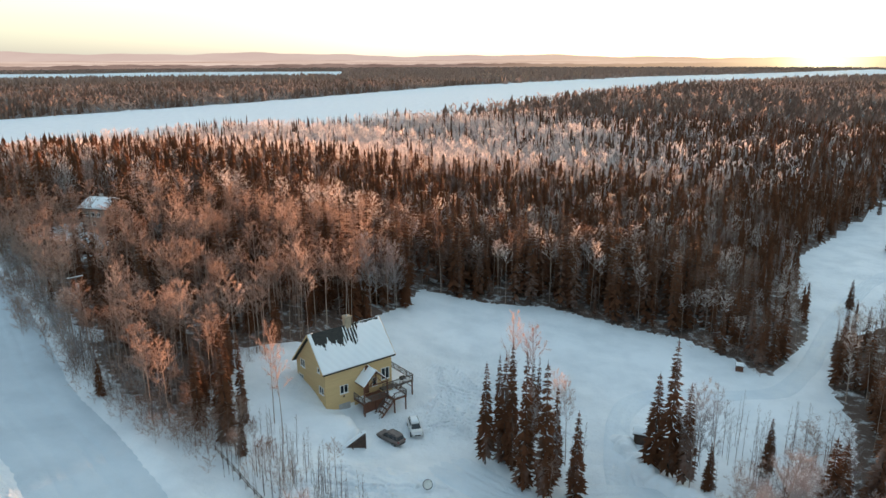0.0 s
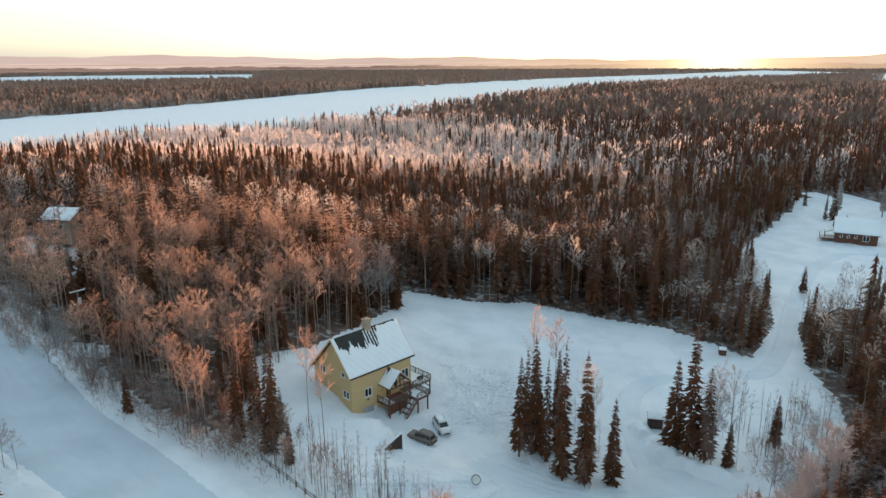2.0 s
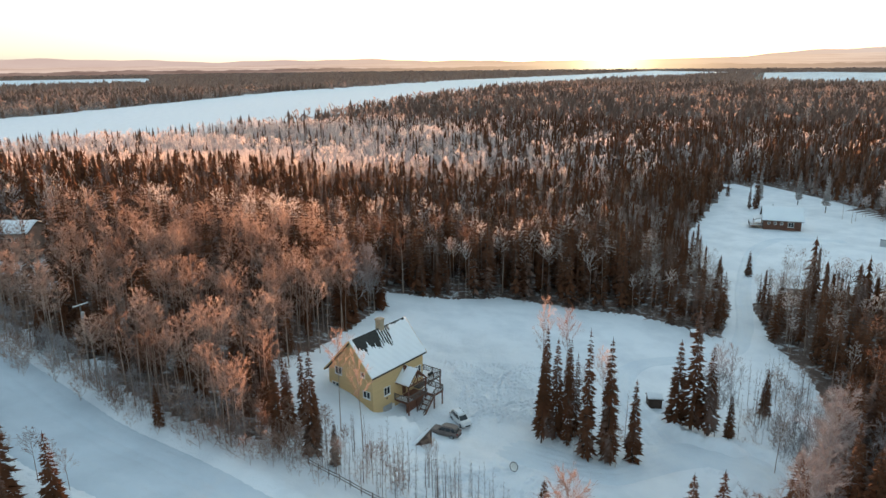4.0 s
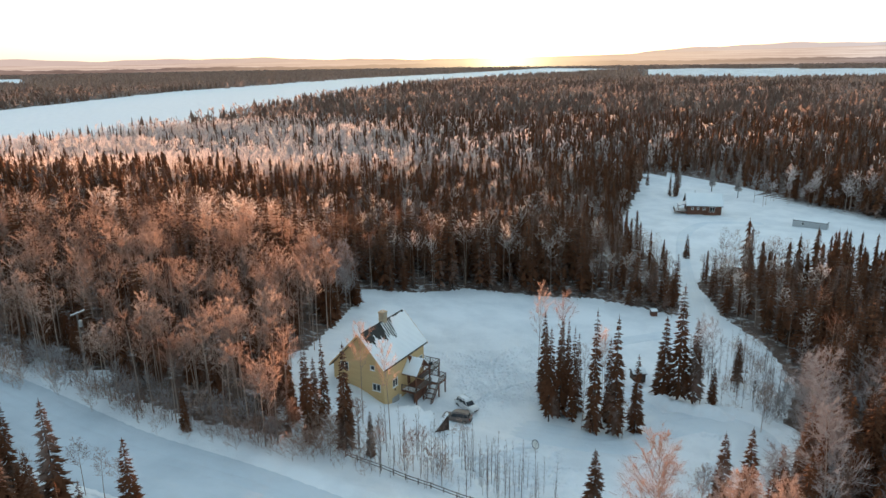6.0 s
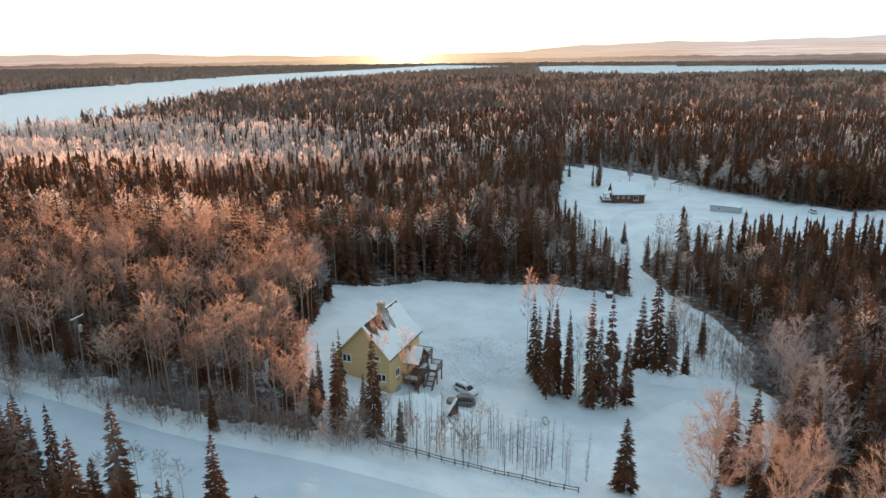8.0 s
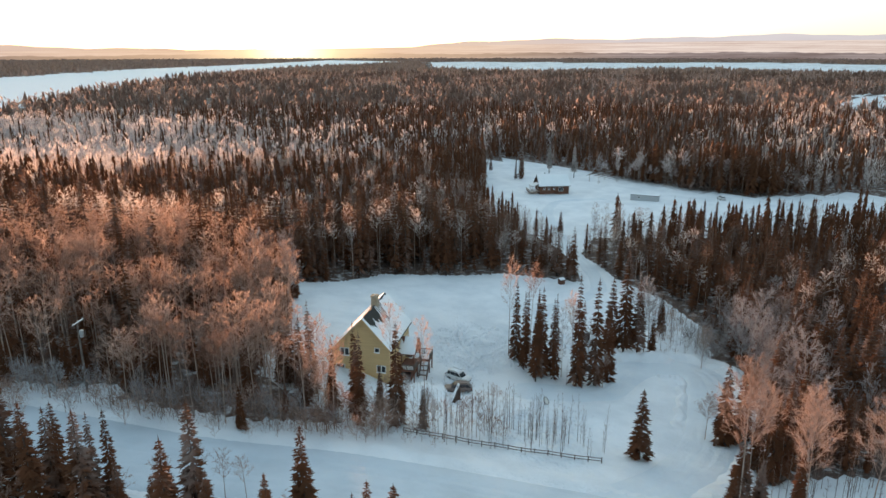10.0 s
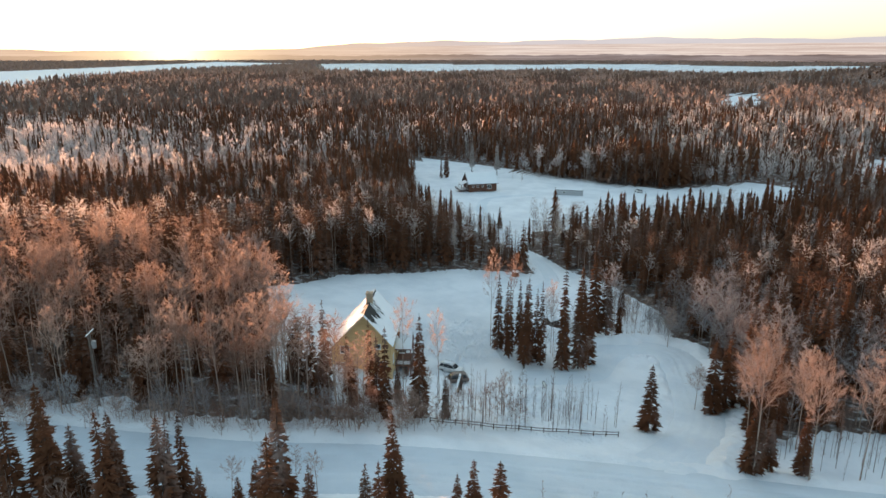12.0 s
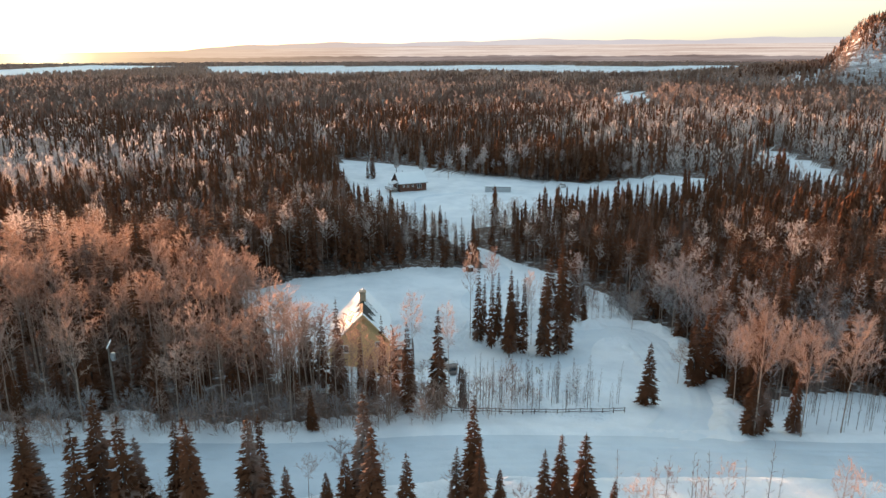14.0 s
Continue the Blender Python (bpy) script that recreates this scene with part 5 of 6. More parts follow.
# ---- retaining wall below the house ----
def make_retaining_wall():
    ob = empty("retaining_wall", Matrix.Translation((-13.0, 93.4, 0.35)), "dark timber wall that holds the snowy bank", "retaining wall")
    way = Vector((-0.90, -0.434, 0))
    out = Vector((0.434, -0.90, 0))
    for k in range(16):
        low, reach = 0.2 + 0.2 * k, 5.6 * (1 - k / 17)
        bm = bmesh.new()
        beam(bm, out * 0.02 * (k % 2) + Vector((0, 0, low + 0.095)), way * reach + out * 0.02 * (k % 2) + Vector((0, 0, low + 0.095)), 0.18, 0.26)
        part("timber", bm, DARK_WOOD, ob)
    part("wall_snow", beam(bmesh.new(), Vector((0, 0, 3.50)), way * 5.7 + Vector((0, 0, 0.40)), 0.26, 0.42), SNOW_ROOF, ob, "snow along the sloping top")
    for s in (0.1, 2.0):
        p = way * s + out * 0.2
        part("stake", boxes(((p.x - 0.1, p.y - 0.1, -0.3), (p.x + 0.1, p.y + 0.1, 3.1 - 0.6 * s))), DARK_WOOD, ob)
    return ob


make_retaining_wall()


# ---- vehicles ----
def loft(bm, stations, sides=12):
    """A rounded body through stations of (x, half width, low, high, roundness)."""
    rings = []
    for x, w, z0, z1, r in stations:
        ring = []
        for k in range(sides):
            a = 2 * math.pi * (k + 0.5) / sides
            c, s = math.cos(a), math.sin(a)
            p = 2.0 / r
            ring.append(bm.verts.new((x, w * math.copysign(abs(c) ** p, c), (z0 + z1) / 2 + (z1 - z0) / 2 * math.copysign(abs(s) ** p, s))))
        rings.append(ring)
    for a, b in zip(rings, rings[1:]):
        for k in range(sides):
            bm.faces.new((a[k], a[(k + 1) % sides], b[(k + 1) % sides], b[k]))
    bm.faces.new(rings[0][::-1])
    bm.faces.new(rings[-1])
    bmesh.ops.recalc_face_normals(bm, faces=bm.faces)
    return bm


def make_car(name, m, paint, label, snowy):
    """A sport utility car; its nose points along +x."""
    car = empty(name, m, label, "car")
    body = part("body", loft(bmesh.new(), [(-2.32, 0.74, 0.45, 0.95, 5), (-2.22, 0.86, 0.34, 1.05, 6), (-1.4, 0.93, 0.30, 1.08, 6), (0.0, 0.94, 0.28, 1.06, 6), (1.0, 0.93, 0.30, 1.04, 6), (1.7, 0.90, 0.32, 0.98, 6), (2.2, 0.82, 0.36, 0.88, 5), (2.34, 0.66, 0.45, 0.74, 4)], 20), paint, car, smooth=True)
    part("greenhouse", loft(bmesh.new(), [(-2.12, 0.72, 0.95, 1.12, 5), (-1.75, 0.74, 0.95, 1.60, 5), (-1.0, 0.76, 0.95, 1.66, 5), (0.0, 0.76, 0.95, 1.67, 5), (0.45, 0.74, 0.95, 1.58, 5), (1.12, 0.76, 0.95, 1.06, 5)], 16), GLASS, car, "dark tinted windows", smooth=True)
    roof = part("roof", loft(bmesh.new(), [(-1.98, 0.62, 1.56, 1.63, 4), (-1.5, 0.68, 1.61, 1.72, 4), (-0.6, 0.70, 1.63, 1.75, 4), (0.2, 0.68, 1.62, 1.73, 4), (0.52, 0.58, 1.55, 1.62, 4)], 12), paint, car, smooth=True)
    part("hood", boxes(((1.1, -0.78, 1.0), (2.05, 0.78, 1.03)), bevel=0.01), paint, car)
    for y in (-0.71, 0.71):
        for a, b, w in (((1.08, y * 1.05, 1.03), (0.42, y * 0.95, 1.62), 0.07), ((-0.25, y * 1.08, 1.0), (-0.25, y * 0.97, 1.64), 0.08), ((-1.2, y * 1.08, 1.0), (-1.2, y * 0.97, 1.64), 0.10), ((-2.05, y, 1.05), (-1.75, y * 0.92, 1.6), 0.10)):
            part("pillar", beam(bmesh.new(), a, b, w, 0.06), paint, car)
        part("roof_rail", beam(bmesh.new(), (-1.6, y * 0.85, 1.79), (0.1, y * 0.85, 1.79), 0.04, 0.04), RUBBER, roof)
        part("mirror", boxes(((0.72, y * 1.3 - 0.10, 1.02), (0.88, y * 1.3 + 0.10, 1.18)), bevel=0.03), paint, car)
        part("headlight", boxes(((2.1, y - 0.16, 0.68), (2.3, y + 0.12, 0.82)), bevel=0.03), LAMP_CLEAR, car)
        part("tail_light", boxes(((-2.33, y - 0.10, 0.80), (-2.15, y + 0.14, 1.02)), bevel=0.03), LAMP_RED, car)
    part("grille", boxes(((2.25, -0.45, 0.48), (2.36, 0.45, 0.66)), bevel=0.02), RUBBER, car)
    part("bumper", boxes(((-2.40, -0.70, 0.40), (-2.2, 0.70, 0.58)), bevel=0.04), RUBBER, car)
    for x in (-1.42, 1.42):
        for y in (-0.86, 0.86):
            bm = bmesh.new()
            bmesh.ops.create_cone(bm, segments=20, radius1=0.36, radius2=0.36, depth=0.24, cap_ends=True, matrix=Matrix.Translation((x, y, 0.36)) @ Matrix.Rotation(radians(90), 4, "X"))
            tyre = part("wheel", bm, RUBBER, car, "black winter tyre")
            bm = bmesh.new()
            bmesh.ops.create_cone(bm, segments=16, radius1=0.22, radius2=0.20, depth=0.26, cap_ends=True, matrix=Matrix.Translation((x, y, 0.36)) @ Matrix.Rotation(radians(90), 4, "X"))
            part("rim", bm, METAL, tyre)
    if snowy:
        part("snow_cap", loft(bmesh.new(), [(-1.7, 0.45, 1.70, 1.74, 4), (-1.2, 0.60, 1.71, 1.80, 4), (-0.4, 0.60, 1.72, 1.82, 4), (0.2, 0.52, 1.70, 1.77, 4)], 12), SNOW_ROOF, car, "thin frost and snow on the roof", smooth=True)
    return car


def on_snow(x, y, heading, sink=0.05):
    return Matrix.Translation((x, y, at_ground(x, y) - sink)) @ Matrix.Rotation(heading, 4, "Z")


suv = make_car("car", on_snow(-9.8, 97.4, math.atan2(0.62, -0.78)), CAR_BROWN, "frosted grey-brown sport utility car parked on snow", False)
white_car = make_car("car", on_snow(-6.4, 101.2, math.atan2(-0.97, 0.24)), CAR_WHITE, "white sport utility car parked on snow", True)
far_car = copy_thing(white_car, on_snow(189.7, 164.7, 0.9))
far_car["label"] = "white snow-topped car parked beside the far lane"


# ---- roadside: pole, fence, dish ----
def make_pole(x, y, high, heading, gear=True):
    z = at_ground(x, y)
    ob = empty("utility_pole", Matrix.Translation((x, y, z)) @ Matrix.Rotation(heading, 4, "Z"), "weathered wooden utility pole with crossarm and transformer", "utility pole")
    part("pole", tube(bmesh.new(), [(0, 0, -0.5), (0, 0, high / 2), (0, 0, high)], [0.17, 0.15, 0.11], 10), GREY_WOOD, ob)
    arm = part("crossarm", boxes(((-1.25, -0.16, high - 0.35), (1.25, -0.06, high - 0.20)), bevel=0.01), GREY_WOOD, ob)
    part("arm_snow", boxes(((-1.22, -0.17, high - 0.198), (1.22, -0.05, high - 0.10)), bevel=0.03), SNOW_ROOF, arm)
    for s in (-1.1, 0.0, 1.1):
        part("insulator", tube(bmesh.new(), [(s, -0.11, high - 0.2), (s, -0.11, high - 0.1), (s, -0.11, high + 0.04)], [0.03, 0.07, 0.04], 8), LAMP_CLEAR, arm)
    if gear:
        can = part("transformer", tube(bmesh.new(), [(0, -0.42, high - 2.2), (0, -0.42, high - 2.15), (0, -0.42, high - 1.3), (0, -0.42, high - 1.22)], [0.20, 0.26, 0.26, 0.18], 14), METAL, ob, "grey metal transformer can", smooth=False)
        part("bracket", boxes(((-0.06, -0.25, high - 1.9), (0.06, -0.1, high - 1.5))), METAL, can)
    return ob, z + high


def make_wire(a, b, sag):
    bm = bmesh.new()
    a, b = Vector(a), Vector(b)
    pts = [a.lerp(b, k / 24) - Vector((0, 0, 4 * sag * (k / 24) * (1 - k / 24))) for k in range(25)]
    tube(bm, pts, [0.016] * 25, 4)
    ob = part("power_wire", bm, GREY_WOOD)
    return tagged(ob, "thin power wire strung between the poles", "wire", "wires between the poles")


_, top_a = make_pole(-62.0, 110.8, 10.0, radians(48))
_, top_b = make_pole(-116.0, 158.0, 10.0, radians(48), False)
for s in (-1.1, 0.0, 1.1):
    d = Vector((math.cos(radians(48)) * s, math.sin(radians(48)) * s, 0))
    make_wire(Vector((-62.0, 110.8, top_a)) + d, Vector((-116.0, 158.0, top_b)) + d, 0.8)


def make_fence():
    a, b = Vector((-31.0, 83.3, 0)), Vector((-13.3, 65.0, 0))
    ob = empty("rail_fence", Matrix(), "low weathered wooden rail fence half buried in roadside snow", "fence")
    n = 15
    tops = []
    for k in range(n + 1):
        p = a.lerp(b, k / n)
        z = at_ground(p.x, p.y)
        part("post", tube(bmesh.new(), [(p.x, p.y, z - 0.4), (p.x, p.y, z + 0.85)], [0.08, 0.065], 8), GREY_WOOD, ob)
        tops.append(Vector((p.x, p.y, z)))
    for p, q in zip(tops, tops[1:]):
        for lift in (0.35, 0.72):
            part("rail", tube(bmesh.new(), [p + Vector((0, 0, lift)), (p + q) / 2 + Vector((0, 0, lift - 0.03)), q + Vector((0, 0, lift))], [0.055, 0.05, 0.045], 6), GREY_WOOD, ob)
    return ob


make_fence()


def make_dish():
    x, y = -3.7, 83.6
    ob = empty("satellite_dish", Matrix.Translation((x, y, at_ground(x, y))), "round satellite dish on a short post in snow", "satellite dish")
    part("post", tube(bmesh.new(), [(0, 0, -0.3), (0, 0, 1.0)], [0.05, 0.05], 8), DARK_WOOD, ob)
    bm = bmesh.new()
    rings = []
    for k in range(5):
        r = 0.62 * k / 4
        rings.append([bm.verts.new((r * math.cos(j * math.pi / 12), r * math.sin(j * math.pi / 12), 0.30 * (k / 4) ** 2)) for j in range(24)] if k else [bm.verts.new((0, 0, 0))])
    for j in range(24):
        bm.faces.new((rings[0][0], rings[1][j], rings[1][(j + 1) % 24]))
        for k in range(1, 4):
            bm.faces.new((rings[k][j], rings[k + 1][j], rings[k + 1][(j + 1) % 24], rings[k][(j + 1) % 24]))
    bmesh.ops.transform(bm, matrix=Matrix.Translation((0, 0, 1.0)) @ Matrix.Rotation(radians(55), 4, (1, 0.4, 0)), verts=bm.verts)
    part("reflector", bm, TRIM, ob, "pale reflector bowl", smooth=True)
    bm = bmesh.new()
    ring = [Matrix.Translation((0, 0, 1.0)) @ Matrix.Rotation(radians(55), 4, (1, 0.4, 0)) @ Vector((0.63 * math.cos(j * math.pi / 12), 0.63 * math.sin(j * math.pi / 12), 0.30)) for j in range(25)]
    tube(bm, ring, [0.045] * 25, 5)
    part("rim", bm, RUBBER, ob, "dark rim")
    return ob


make_dish()


def far_off(x, y):
    return np.hypot(x + 20, y - 80)


def scatter(lo, hi, cell, r0, r1, seed):
    """One tree a cell, shifted by chance, in the ring between two distances."""
    g = np.random.default_rng(seed)
    xs, ys = np.meshgrid(np.arange(lo[0], hi[0], cell), np.arange(lo[1], hi[1], cell))
    x = xs.ravel() + g.uniform(-0.48, 0.48, xs.size) * cell
    y = ys.ravel() + g.uniform(-0.48, 0.48, xs.size) * cell
    r = far_off(x, y)
    west, east = np.degrees(np.arctan2(x, y)), np.degrees(np.arctan2(x + 103, y - 37))
    keep = (r >= r0) & (r < r1) & (west > -37) & (west < 150) & ((east < 95) | (r < 140)) & (y > 14 + 0.02 * x) & ~free_ground(x, y)
    x, y = x[keep], y[keep]
    return x, y, g


def patch(x, y, size, seed=0.0):
    """Slow uneven change over the plan, 0 to 1."""
    return 0.5 + 0.25 * np.sin(x / size + 1.7 * np.sin(y / size * 0.83 + seed)) + 0.25 * np.cos(y / size * 1.13 + 1.3 * np.sin(x / size * 0.71 + 2 * seed))


def frost_belt(x, y):
    """The belt of frosted birches that runs to the foot of the bluff."""
    return sig((x - 235) / 25) * sig((37 + 0.44 * (x + 103) - y) / 25) * sig((900 - x) / 60)


def spruce_share(x, y):
    """How much of the wood is spruce."""
    s = 0.40 + 0.45 * patch(x, y, 23, 1.0)
    hill = sig((-24 - x) / 5) * sig((146 + 45 * sig((-42 - x) / 8) - y) / 8)
    s = s * (1 - hill) + hill * 0.50
    s = s * np.where((x < -37) & (off_line(x, y, VERGE) < 11), 0.15, 1.0)
    east = sig((x - 70) / 15) * sig((190 - y) / 20)
    s = s * (1 - east) + east * (0.42 + 0.42 * patch(x, y, 16, 3.0))
    front = sig((-10.5 - ((x + 13) * 0.605 + (y - 65) * 0.796)) / 2) * sig((30 - x) / 10)
    s = s * (1 - front) + front * 0.40
    wide = sig((far_off(x, y) - 230) / 25)
    s = s * (1 - wide) + wide * (0.12 + 0.82 * sig((patch(x, y * 1.6, 55, 2.5) - 0.52) / 0.07))
    low = sig((y - 290) / 20) * sig((240 - x) / 40) * sig((700 - y) / 60)
    s = s * (1 - low) + low * (0.03 + 0.25 * sig((patch(x, y, 40, 2.5) - 0.62) / 0.05))
    dark = sig((x - 125) / 15) * sig((900 - far_off(x, y)) / 60)
    s = s * (1 - dark) + dark * (0.62 + 0.34 * patch(x, y, 17, 1.5))
    frosted = frost_belt(x, y)
    s = s * (1 - frosted) + frosted * 0.36
    behind = sig((y - 155) / 5) * sig((290 - y) / 12) * sig((110 - x) / 15)
    return s * (1 - behind) + behind * (0.34 + 0.42 * patch(x, y, 14, 2.0))


def split(x, y, g):
    is_spruce = g.random(len(x)) < spruce_share(x, y)
    front = sig((-10.5 - ((x + 13) * 0.605 + (y - 65) * 0.796)) / 2) * sig((40 - x) / 10)
    tall = np.where(is_spruce, g.uniform(10.5, 18.0, len(x)), g.uniform(9.5, 15.0, len(x)) + 0.3 * sig((-24 - x) / 5)) * (1 - 0.22 * front)
    tall = tall * (0.90 + 0.22 * patch(x, y, 31, 4.0)) * np.where(g.random(len(x)) < 0.12, 0.6, 1.0)
    tall = tall * (1 + 0.16 * sig((y - 150) / 5) * sig((290 - y) / 12) * sig((110 - x) / 15))
    tall = tall * (1 - 0.36 * np.exp(-(off_line(x, y, [(74, 150), (88, 180), (99, 209), (133, 246)]) / 17) ** 2))
    hill = sig((-24 - x) / 5) * sig((140 - y) / 8)
    tall = tall * np.where(is_spruce, 1 - 0.38 * hill, 1.0)
    tall = tall * (1 + 0.16 * sig((x - 90) / 15) * sig((far_off(x, y) - 215) / 15) * sig((520 - far_off(x, y)) / 30))
    wide = g.uniform(0.8, 1.2, len(x))
    return is_spruce, np.stack([x, y, tall, wide, g.uniform(0, 6.283, len(x))], 1)


x, y, g = scatter((-190, 0), (330, 360), 3.3, 0, 265, 11)
is_spruce, rows = split(x, y, g)
order = np.argsort(far_off(x, y))
near_s, near_b = [i for i in order if is_spruce[i]], [i for i in order if not is_spruce[i]]
for n, i in enumerate(near_s[:190]):
    SPRUCES.plant(rows[i][0], rows[i][1], rows[i][2], rows[i][3], n % 7)
for n, i in enumerate(near_b[:195]):
    (BIRCHES if rows[i][0] < -18 else FROST_BIRCHES).plant(rows[i][0], rows[i][1], rows[i][2], rows[i][3], n % 5)
rg = np.random.default_rng(21)
SPRUCE_MID = [tiers_np(rg, 16, 4, rg.uniform(0.10, 0.15), rg.uniform(0.04, 0.12)) for _ in range(8)]
HILL_MID = [broadleaf_np(rg, 16, 5, 4, rg.uniform(0.13, 0.18), rg.uniform(0.52, 0.64), 0.0026, 0.9, 1, 1.1) for _ in range(8)]
BIRCH_MID = [feather_np(rg, 150, 0.060, rg.uniform(0.34, 0.5), rg.uniform(0.12, 0.17), 0.12) for _ in range(8)]
SPRUCE_EDGE = [spruce_np(rg, 24, 6, rg.uniform(0.11, 0.15), 0, rg.uniform(0.04, 0.12)) for _ in range(6)]
spruces = rows[near_s[190:]]
close = far_off(spruces[:, 0], spruces[:, 1]) < 128
joined_trees("spruce_forest", spruces[close], SPRUCE_EDGE, [BARK, NEEDLES], "dark spruces at the edge of the clearing")
joined_trees("spruce_forest", spruces[~close], SPRUCE_MID, [BARK, NEEDLES], "dense wood of dark spruces with frosted tips")
rest = rows[near_b[195:]]
hx, hy, hg = scatter((-190, 60), (-18, 190), 4.9, 0, 265, 17)
rest = np.concatenate([rest, np.stack([hx, hy, hg.uniform(10, 14.5, len(hx)), hg.uniform(0.9, 1.3, len(hx)), hg.uniform(0, 6.28, len(hx))], 1)])
on_hill = (rest[:, 0] < -18) & (rest[:, 1] < 185)
joined_trees("hill_birch_forest", rest[on_hill], HILL_MID, [BIRCH_BARK, TWIGS], "dense wood of brown birches and aspens on the hill")
rest = rest[~on_hill]
close = far_off(rest[:, 0], rest[:, 1]) < 125
frosty = hg.random(len(rest)) < 0.20 + 0.55 * patch(rest[:, 0], rest[:, 1], 19, 5.0)
joined_trees("birch_forest", rest[close & frosty], HILL_MID, [BIRCH_BARK, TWIGS_FROST], "white-frosted birches along the clearing")
joined_trees("birch_forest", rest[close & ~frosty], HILL_MID, [BIRCH_BARK, TWIGS_BROWN], "bare brown birches along the clearing")
joined_trees("birch_forest", rest[~close & frosty], BIRCH_MID, [BIRCH_BARK, TWIGS_FROST], "dense wood of white-frosted birches and aspens")
joined_trees("birch_forest", rest[~close & ~frosty], BIRCH_MID, [BIRCH_BARK, TWIGS_BROWN], "dense wood of bare brown birches and aspens")

x, y, g = scatter((-520, 0), (720, 760), 5.6, 265, 640, 12)
is_spruce, rows = split(x, y, g)
SPRUCE_FAR = [tiers_np(rg, 6, 3, rg.uniform(0.085, 0.12), 0.05) for _ in range(8)]
PUFF = [feather_np(rg, 44, 0.12, rg.uniform(0.15, 0.28), rg.uniform(0.15, 0.20), 0.24) for _ in range(8)]
joined_trees("spruce_forest", rows[is_spruce], SPRUCE_FAR, [BARK, NEEDLES_FROST], "spruce wood beyond the clearings")
riverside = g.random(len(rows)) < sig((rows[:, 1] - 285) / 20) * sig((225 - rows[:, 0]) / 45)
frosty = g.random(len(rows)) < 0.10 + 0.4 * frost_belt(rows[:, 0], rows[:, 1]) + 0.55 * patch(rows[:, 0], rows[:, 1], 37, 5.0)
joined_trees("birch_forest", rows[~is_spruce & ~riverside & frosty], PUFF, [BIRCH_BARK, TWIGS_FROST], "frosted birch wood beyond the clearings")
joined_trees("birch_forest", rows[~is_spruce & ~riverside & ~frosty], PUFF, [BIRCH_BARK, TWIGS_BROWN], "bare brown birch wood beyond the clearings")
joined_trees("riverside_forest", rows[~is_spruce & riverside], PUFF, [BIRCH_BARK, TWIGS_HOAR], "pale hoar-frosted aspen wood along the river")

x, y, g = scatter((-1500, 0), (2000, 2000), 13.5, 640, 1800, 13)
is_spruce, rows = split(x, y, g)
rows[:, 3] *= 1.5
CONE_FAR = [tiers_np(rg, 2, 3, 0.16, 0.02) for _ in range(6)]
PUFF_FAR = [feather_np(rg, 12, 0.30, 0.10, 0.24, 0.30) for _ in range(6)]
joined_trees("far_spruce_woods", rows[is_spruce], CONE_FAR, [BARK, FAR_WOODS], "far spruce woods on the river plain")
joined_trees("far_birch_woods", rows[~is_spruce], PUFF_FAR, [BIRCH_BARK, FAR_HAZE_FROST], "far frosted woods on the river plain, paled to look hazy")

cx, cy = np.meshgrid(np.arange(1380, 1800, 9.0), np.arange(30, 340, 9.0))
cx, cy = cx.ravel() + rg.uniform(-4, 4, cx.size), cy.ravel() + rg.uniform(-4, 4, cx.size)
wooded = (rg.random(len(cx)) < 0.85) & ((cy < 138) | (cy > 178))
cx, cy = cx[wooded], cy[wooded]
joined_trees("bluff_spruce_woods", np.stack([cx, cy, rg.uniform(8, 14, len(cx)), rg.uniform(1.2, 1.8, len(cx)), rg.uniform(0, 6.28, len(cx))], 1), CONE_FAR, [BARK, NEEDLES], "dark spruces on the rocky bluff")

x, y, g = scatter((-4300, 0), (4700, 4700), 38.0, 1800, 4650, 14)
is_spruce, rows = split(x, y, g)
rows[:, 3] *= 2.2
LUMPS = [fringe_np(rg, 9) for _ in range(6)]
joined_trees("horizon_woods", rows, LUMPS, [FAR_WOODS, FAR_HAZE_FROST], "woods on the plain towards the horizon")

# thin young growth: by the fence, right of the standing spruces, and along the wood's edges
g = np.random.default_rng(31)


def fill(poly, count):
    xs, ys = [p[0] for p in poly], [p[1] for p in poly]
    out = []
    while len(out) < count:
        x, y = g.uniform(min(xs), max(xs)), g.uniform(min(ys), max(ys))
        if bool(inside(x, y, poly)):
            out.append((x, y))
    return out


for n, (x, y) in enumerate(fill([(-30, 79), (-13, 65.5), (-8, 68), (-10, 76), (-24, 88), (-29, 86)], 110)):
    SAPLINGS.plant(x, y, g.uniform(3.5, 8.0), g.uniform(0.8, 1.2), n % 4)
for n, (x, y) in enumerate(fill([(32, 88), (44, 84), (58, 94), (56, 108), (40, 104), (34, 98)], 60)):
    SAPLINGS.plant(x, y, g.uniform(5.5, 11.0), g.uniform(0.7, 1.0), n % 4)
for n, (x, y) in enumerate(fill([(5, 87), (14, 84), (19, 92), (15, 104), (8, 106), (6, 95)], 18)):
    SAPLINGS.plant(x, y, g.uniform(4, 10), g.uniform(0.8, 1.1), n % 4)
for n, (x, y) in enumerate(fill([(-96, 137), (-70, 107.5), (-52, 90.5), (-36, 80), (-30, 78), (-28, 88), (-40, 92), (-56, 100), (-72, 118), (-92, 144)], 150)):
    BUSHES.plant(x, y, g.uniform(1.8, 4.6), g.uniform(0.8, 1.3), n % 3)
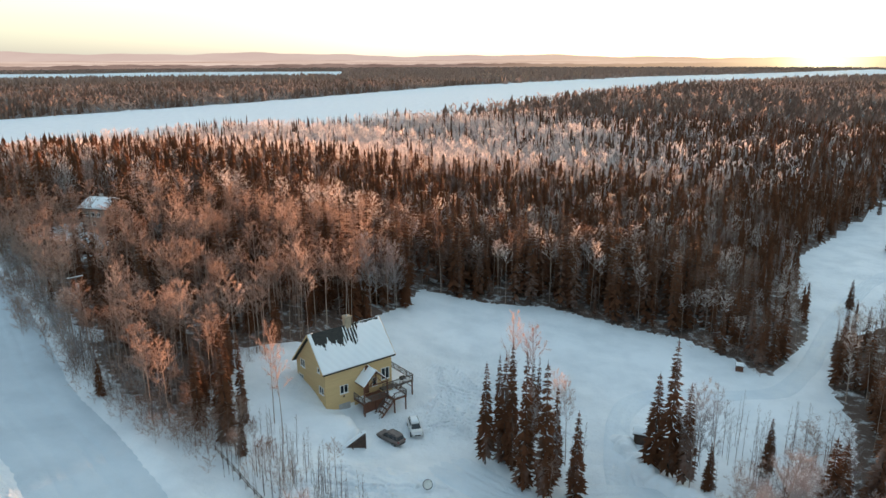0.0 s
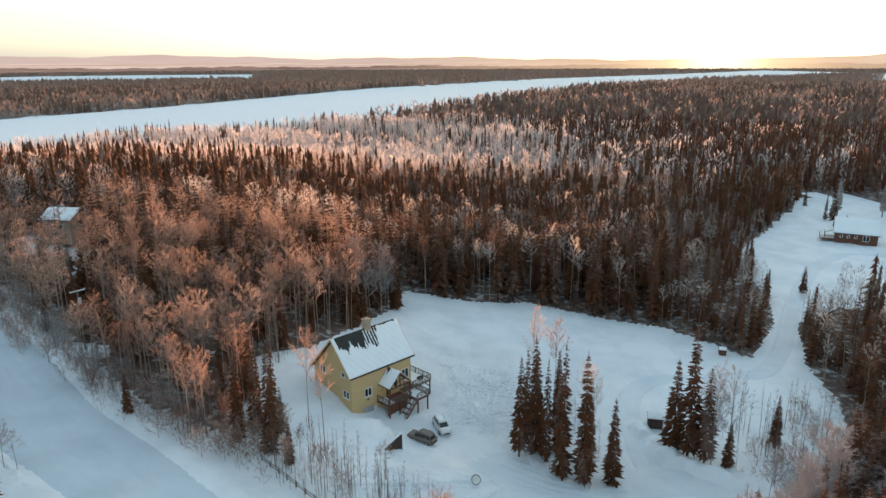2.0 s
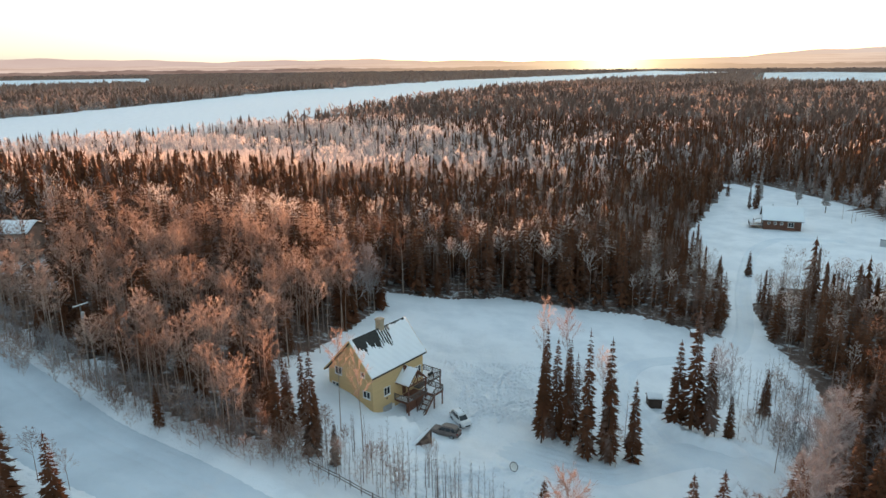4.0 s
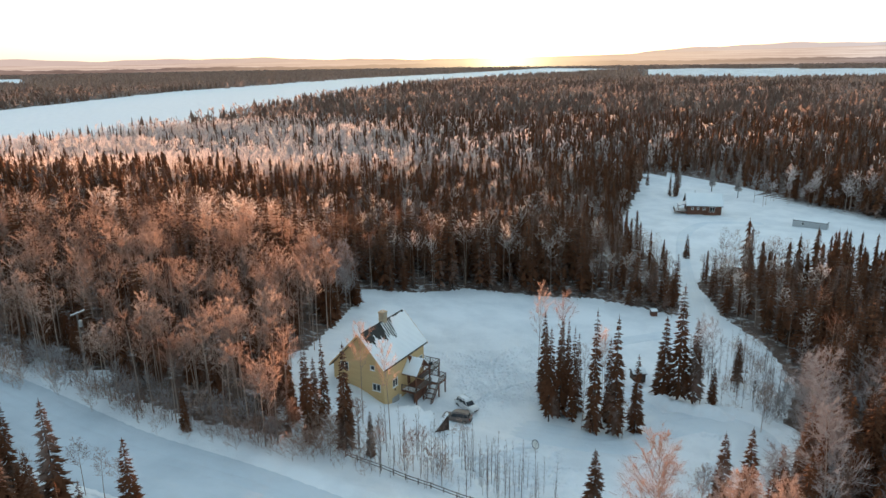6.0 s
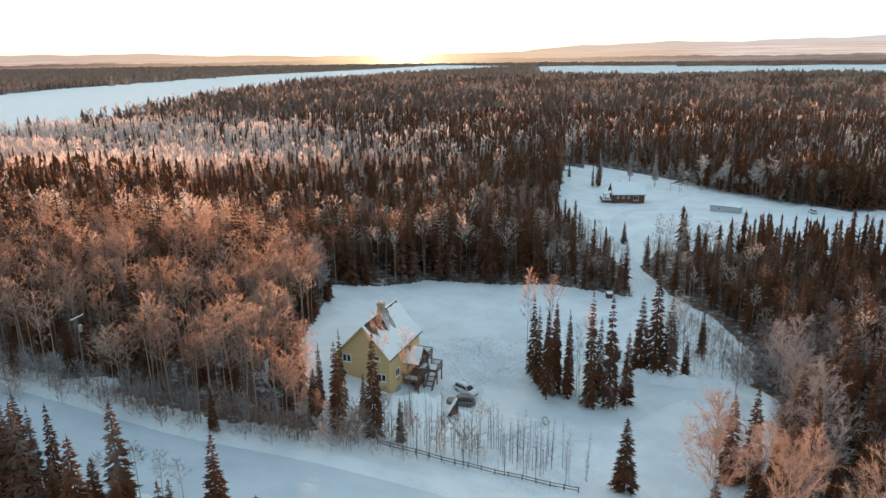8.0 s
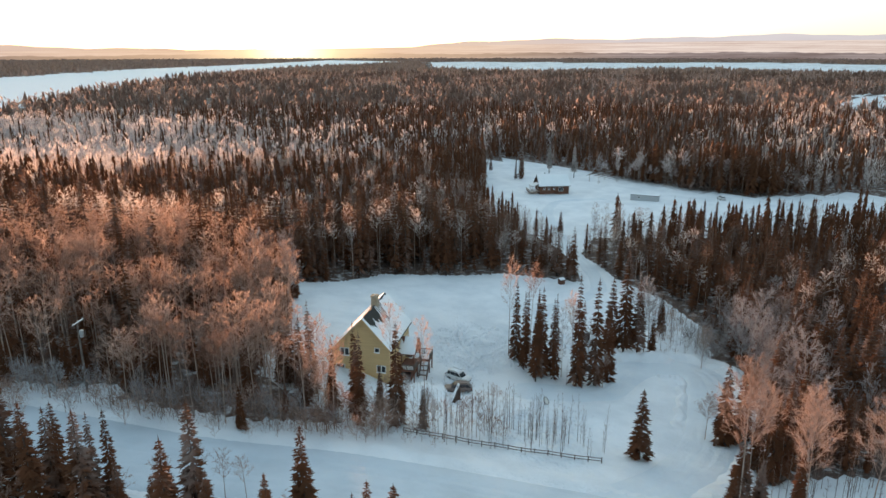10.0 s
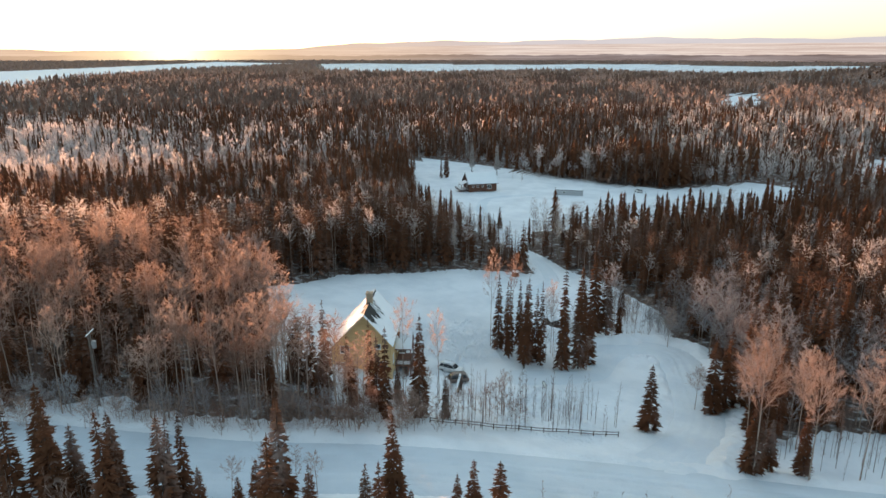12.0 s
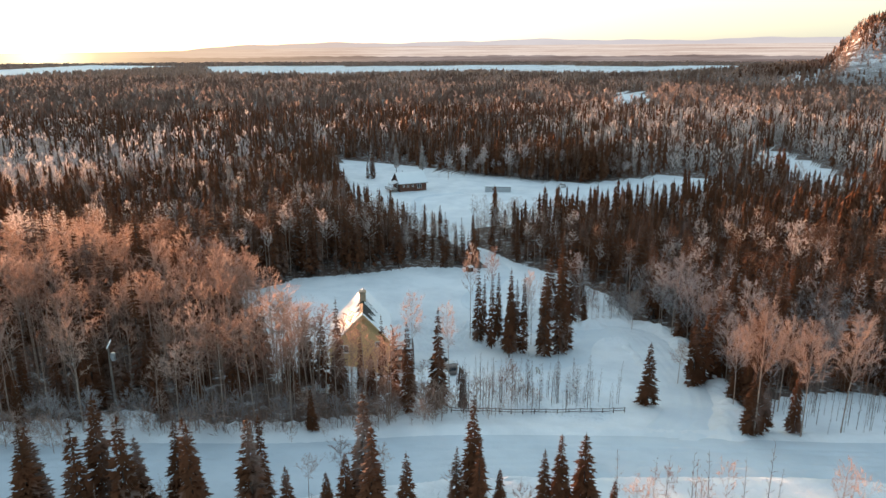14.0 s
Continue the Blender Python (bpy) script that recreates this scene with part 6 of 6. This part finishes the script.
for n, (x, y) in enumerate(fill([(20, 161), (33, 155), (48, 146), (55, 136), (60, 128), (64, 134), (52, 152), (36, 160)], 40) + fill([(46, 92), (60, 98), (68, 112), (58, 112)], 30)):
    BUSHES.plant(x, y, g.uniform(1.0, 2.6), g.uniform(0.9, 1.5), n % 3)
for n, (x, y) in enumerate(fill([(-84, 104), (-78, 98), (-66, 83.5), (-56, 69), (-47, 58), (-38, 50), (-26, 38), (-14, 28), (-18, 22), (-30, 32), (-46, 46), (-62, 62), (-80, 84), (-90, 98)], 70)):
    if n % 3:
        SAPLINGS.plant(x, y, g.uniform(4.0, 8.5), g.uniform(0.8, 1.3), n % 4)
    else:
        BUSHES.plant(x, y, g.uniform(2.5, 5.0), g.uniform(0.6, 0.9), n % 3)
for n, (x, y) in enumerate(fill([(36, 80), (43, 78), (52, 86), (50, 92), (42, 88)], 22)):
    FROST_BUSHES.plant(x, y, g.uniform(2.6, 5.0), g.uniform(0.8, 1.1), n % 3)
for n, (x, y) in enumerate(fill([(34, 86), (46, 84), (58, 94), (60, 104), (46, 100)], 26)):
    BUSHES.plant(x, y, g.uniform(1.6, 3.4), g.uniform(0.8, 1.2), n % 3)
for n, (x, y) in enumerate(fill([(-8, 48), (0, 51), (12, 46), (20, 36), (16, 26), (2, 32)], 75)):
    SAPLINGS.plant(x, y, g.uniform(4.0, 10.0), g.uniform(0.7, 1.1), n % 4)
# young birches and brush on the slope between the road and the house
for n, (x, y) in enumerate(fill([(-41, 90), (-33, 84), (-26, 77.5), (-20, 74), (-18, 77), (-24, 83), (-31, 91), (-38, 97)], 46)):
    if n % 2:
        BIRCHES.plant(x, y, g.uniform(4.0, 7.0), g.uniform(0.8, 1.1), n % 7)
    else:
        BUSHES.plant(x, y, g.uniform(2.5, 4.5), g.uniform(0.8, 1.1), n % 3)
for n, (x, y) in enumerate([(-86, 166), (-83, 160), (-90, 168), (-80, 156), (-78, 150), (-88, 161), (-92, 165), (-84, 154)]):
    SAPLINGS.plant(x, y, 7.0 + 0.6 * (n % 4), 1.1, n % 4)
# tall frosted brush that closes the wood towards the road
verge = smooth_line(VERGE[:5], 1.15)
verge = verge + g.uniform(4.2, 9.5, len(verge))[:, None] * np.array([0.72, 0.69]) + g.normal(size=verge.shape) * 0.5
verge = verge[verge[:, 0] < -38]
joined_trees("roadside_brush", np.column_stack([verge, g.uniform(2.4, 5.4, len(verge)), g.uniform(0.5, 0.8, len(verge)), g.uniform(0, 6.28, len(verge))]), FROST_BUSHES.models, [BIRCH_BARK, TWIGS_RIME_SHADE], "tall grey brush with hoar frost along the road")
for n, (x, y) in enumerate(verge[::4]):
    SAPLINGS.plant(x + 0.7, y + 0.7, g.uniform(5.0, 9.0), g.uniform(0.9, 1.2), n % 4)
# undergrowth of the hill, and the wood that goes on behind
ux, uy, ug = scatter((-135, 60), (-20, 150), 1.7, 0, 120, 41)
on_slope = (ux < -22) & (ux > -128)
ux, uy = ux[on_slope], uy[on_slope]
UNDER = [feather_np(ug, 56, 0.17, 0.04, 0.30, 0.05) for _ in range(6)]
joined_trees("undergrowth", np.stack([ux, uy, ug.uniform(1.6, 5.0, len(ux)), ug.uniform(0.8, 1.3, len(ux)), ug.uniform(0, 6.28, len(ux))], 1), UNDER, [GREY_WOOD, TWIGS_BROWN], "tangled brown undergrowth between the hill's birches")
bx, by = np.meshgrid(np.arange(-190, 70, 5.5), np.arange(-70, 90, 5.5))
bx, by = bx.ravel() + ug.uniform(-2.4, 2.4, bx.size), by.ravel() + ug.uniform(-2.4, 2.4, bx.size)
behind = (by < 2 - 0.72 * (bx + 14) - 4) & ~free_ground(bx, by) & (by < 100 - 0.2 * bx)
bx, by = bx[behind], by[behind]
joined_trees("near_spruce_wood", np.stack([bx, by, ug.uniform(6, 9.5, len(bx)), ug.uniform(1.0, 1.5, len(bx)), ug.uniform(0, 6.28, len(bx))], 1), SPRUCE_FAR, [BARK, NEEDLES], "young spruce wood on the near side of the road")
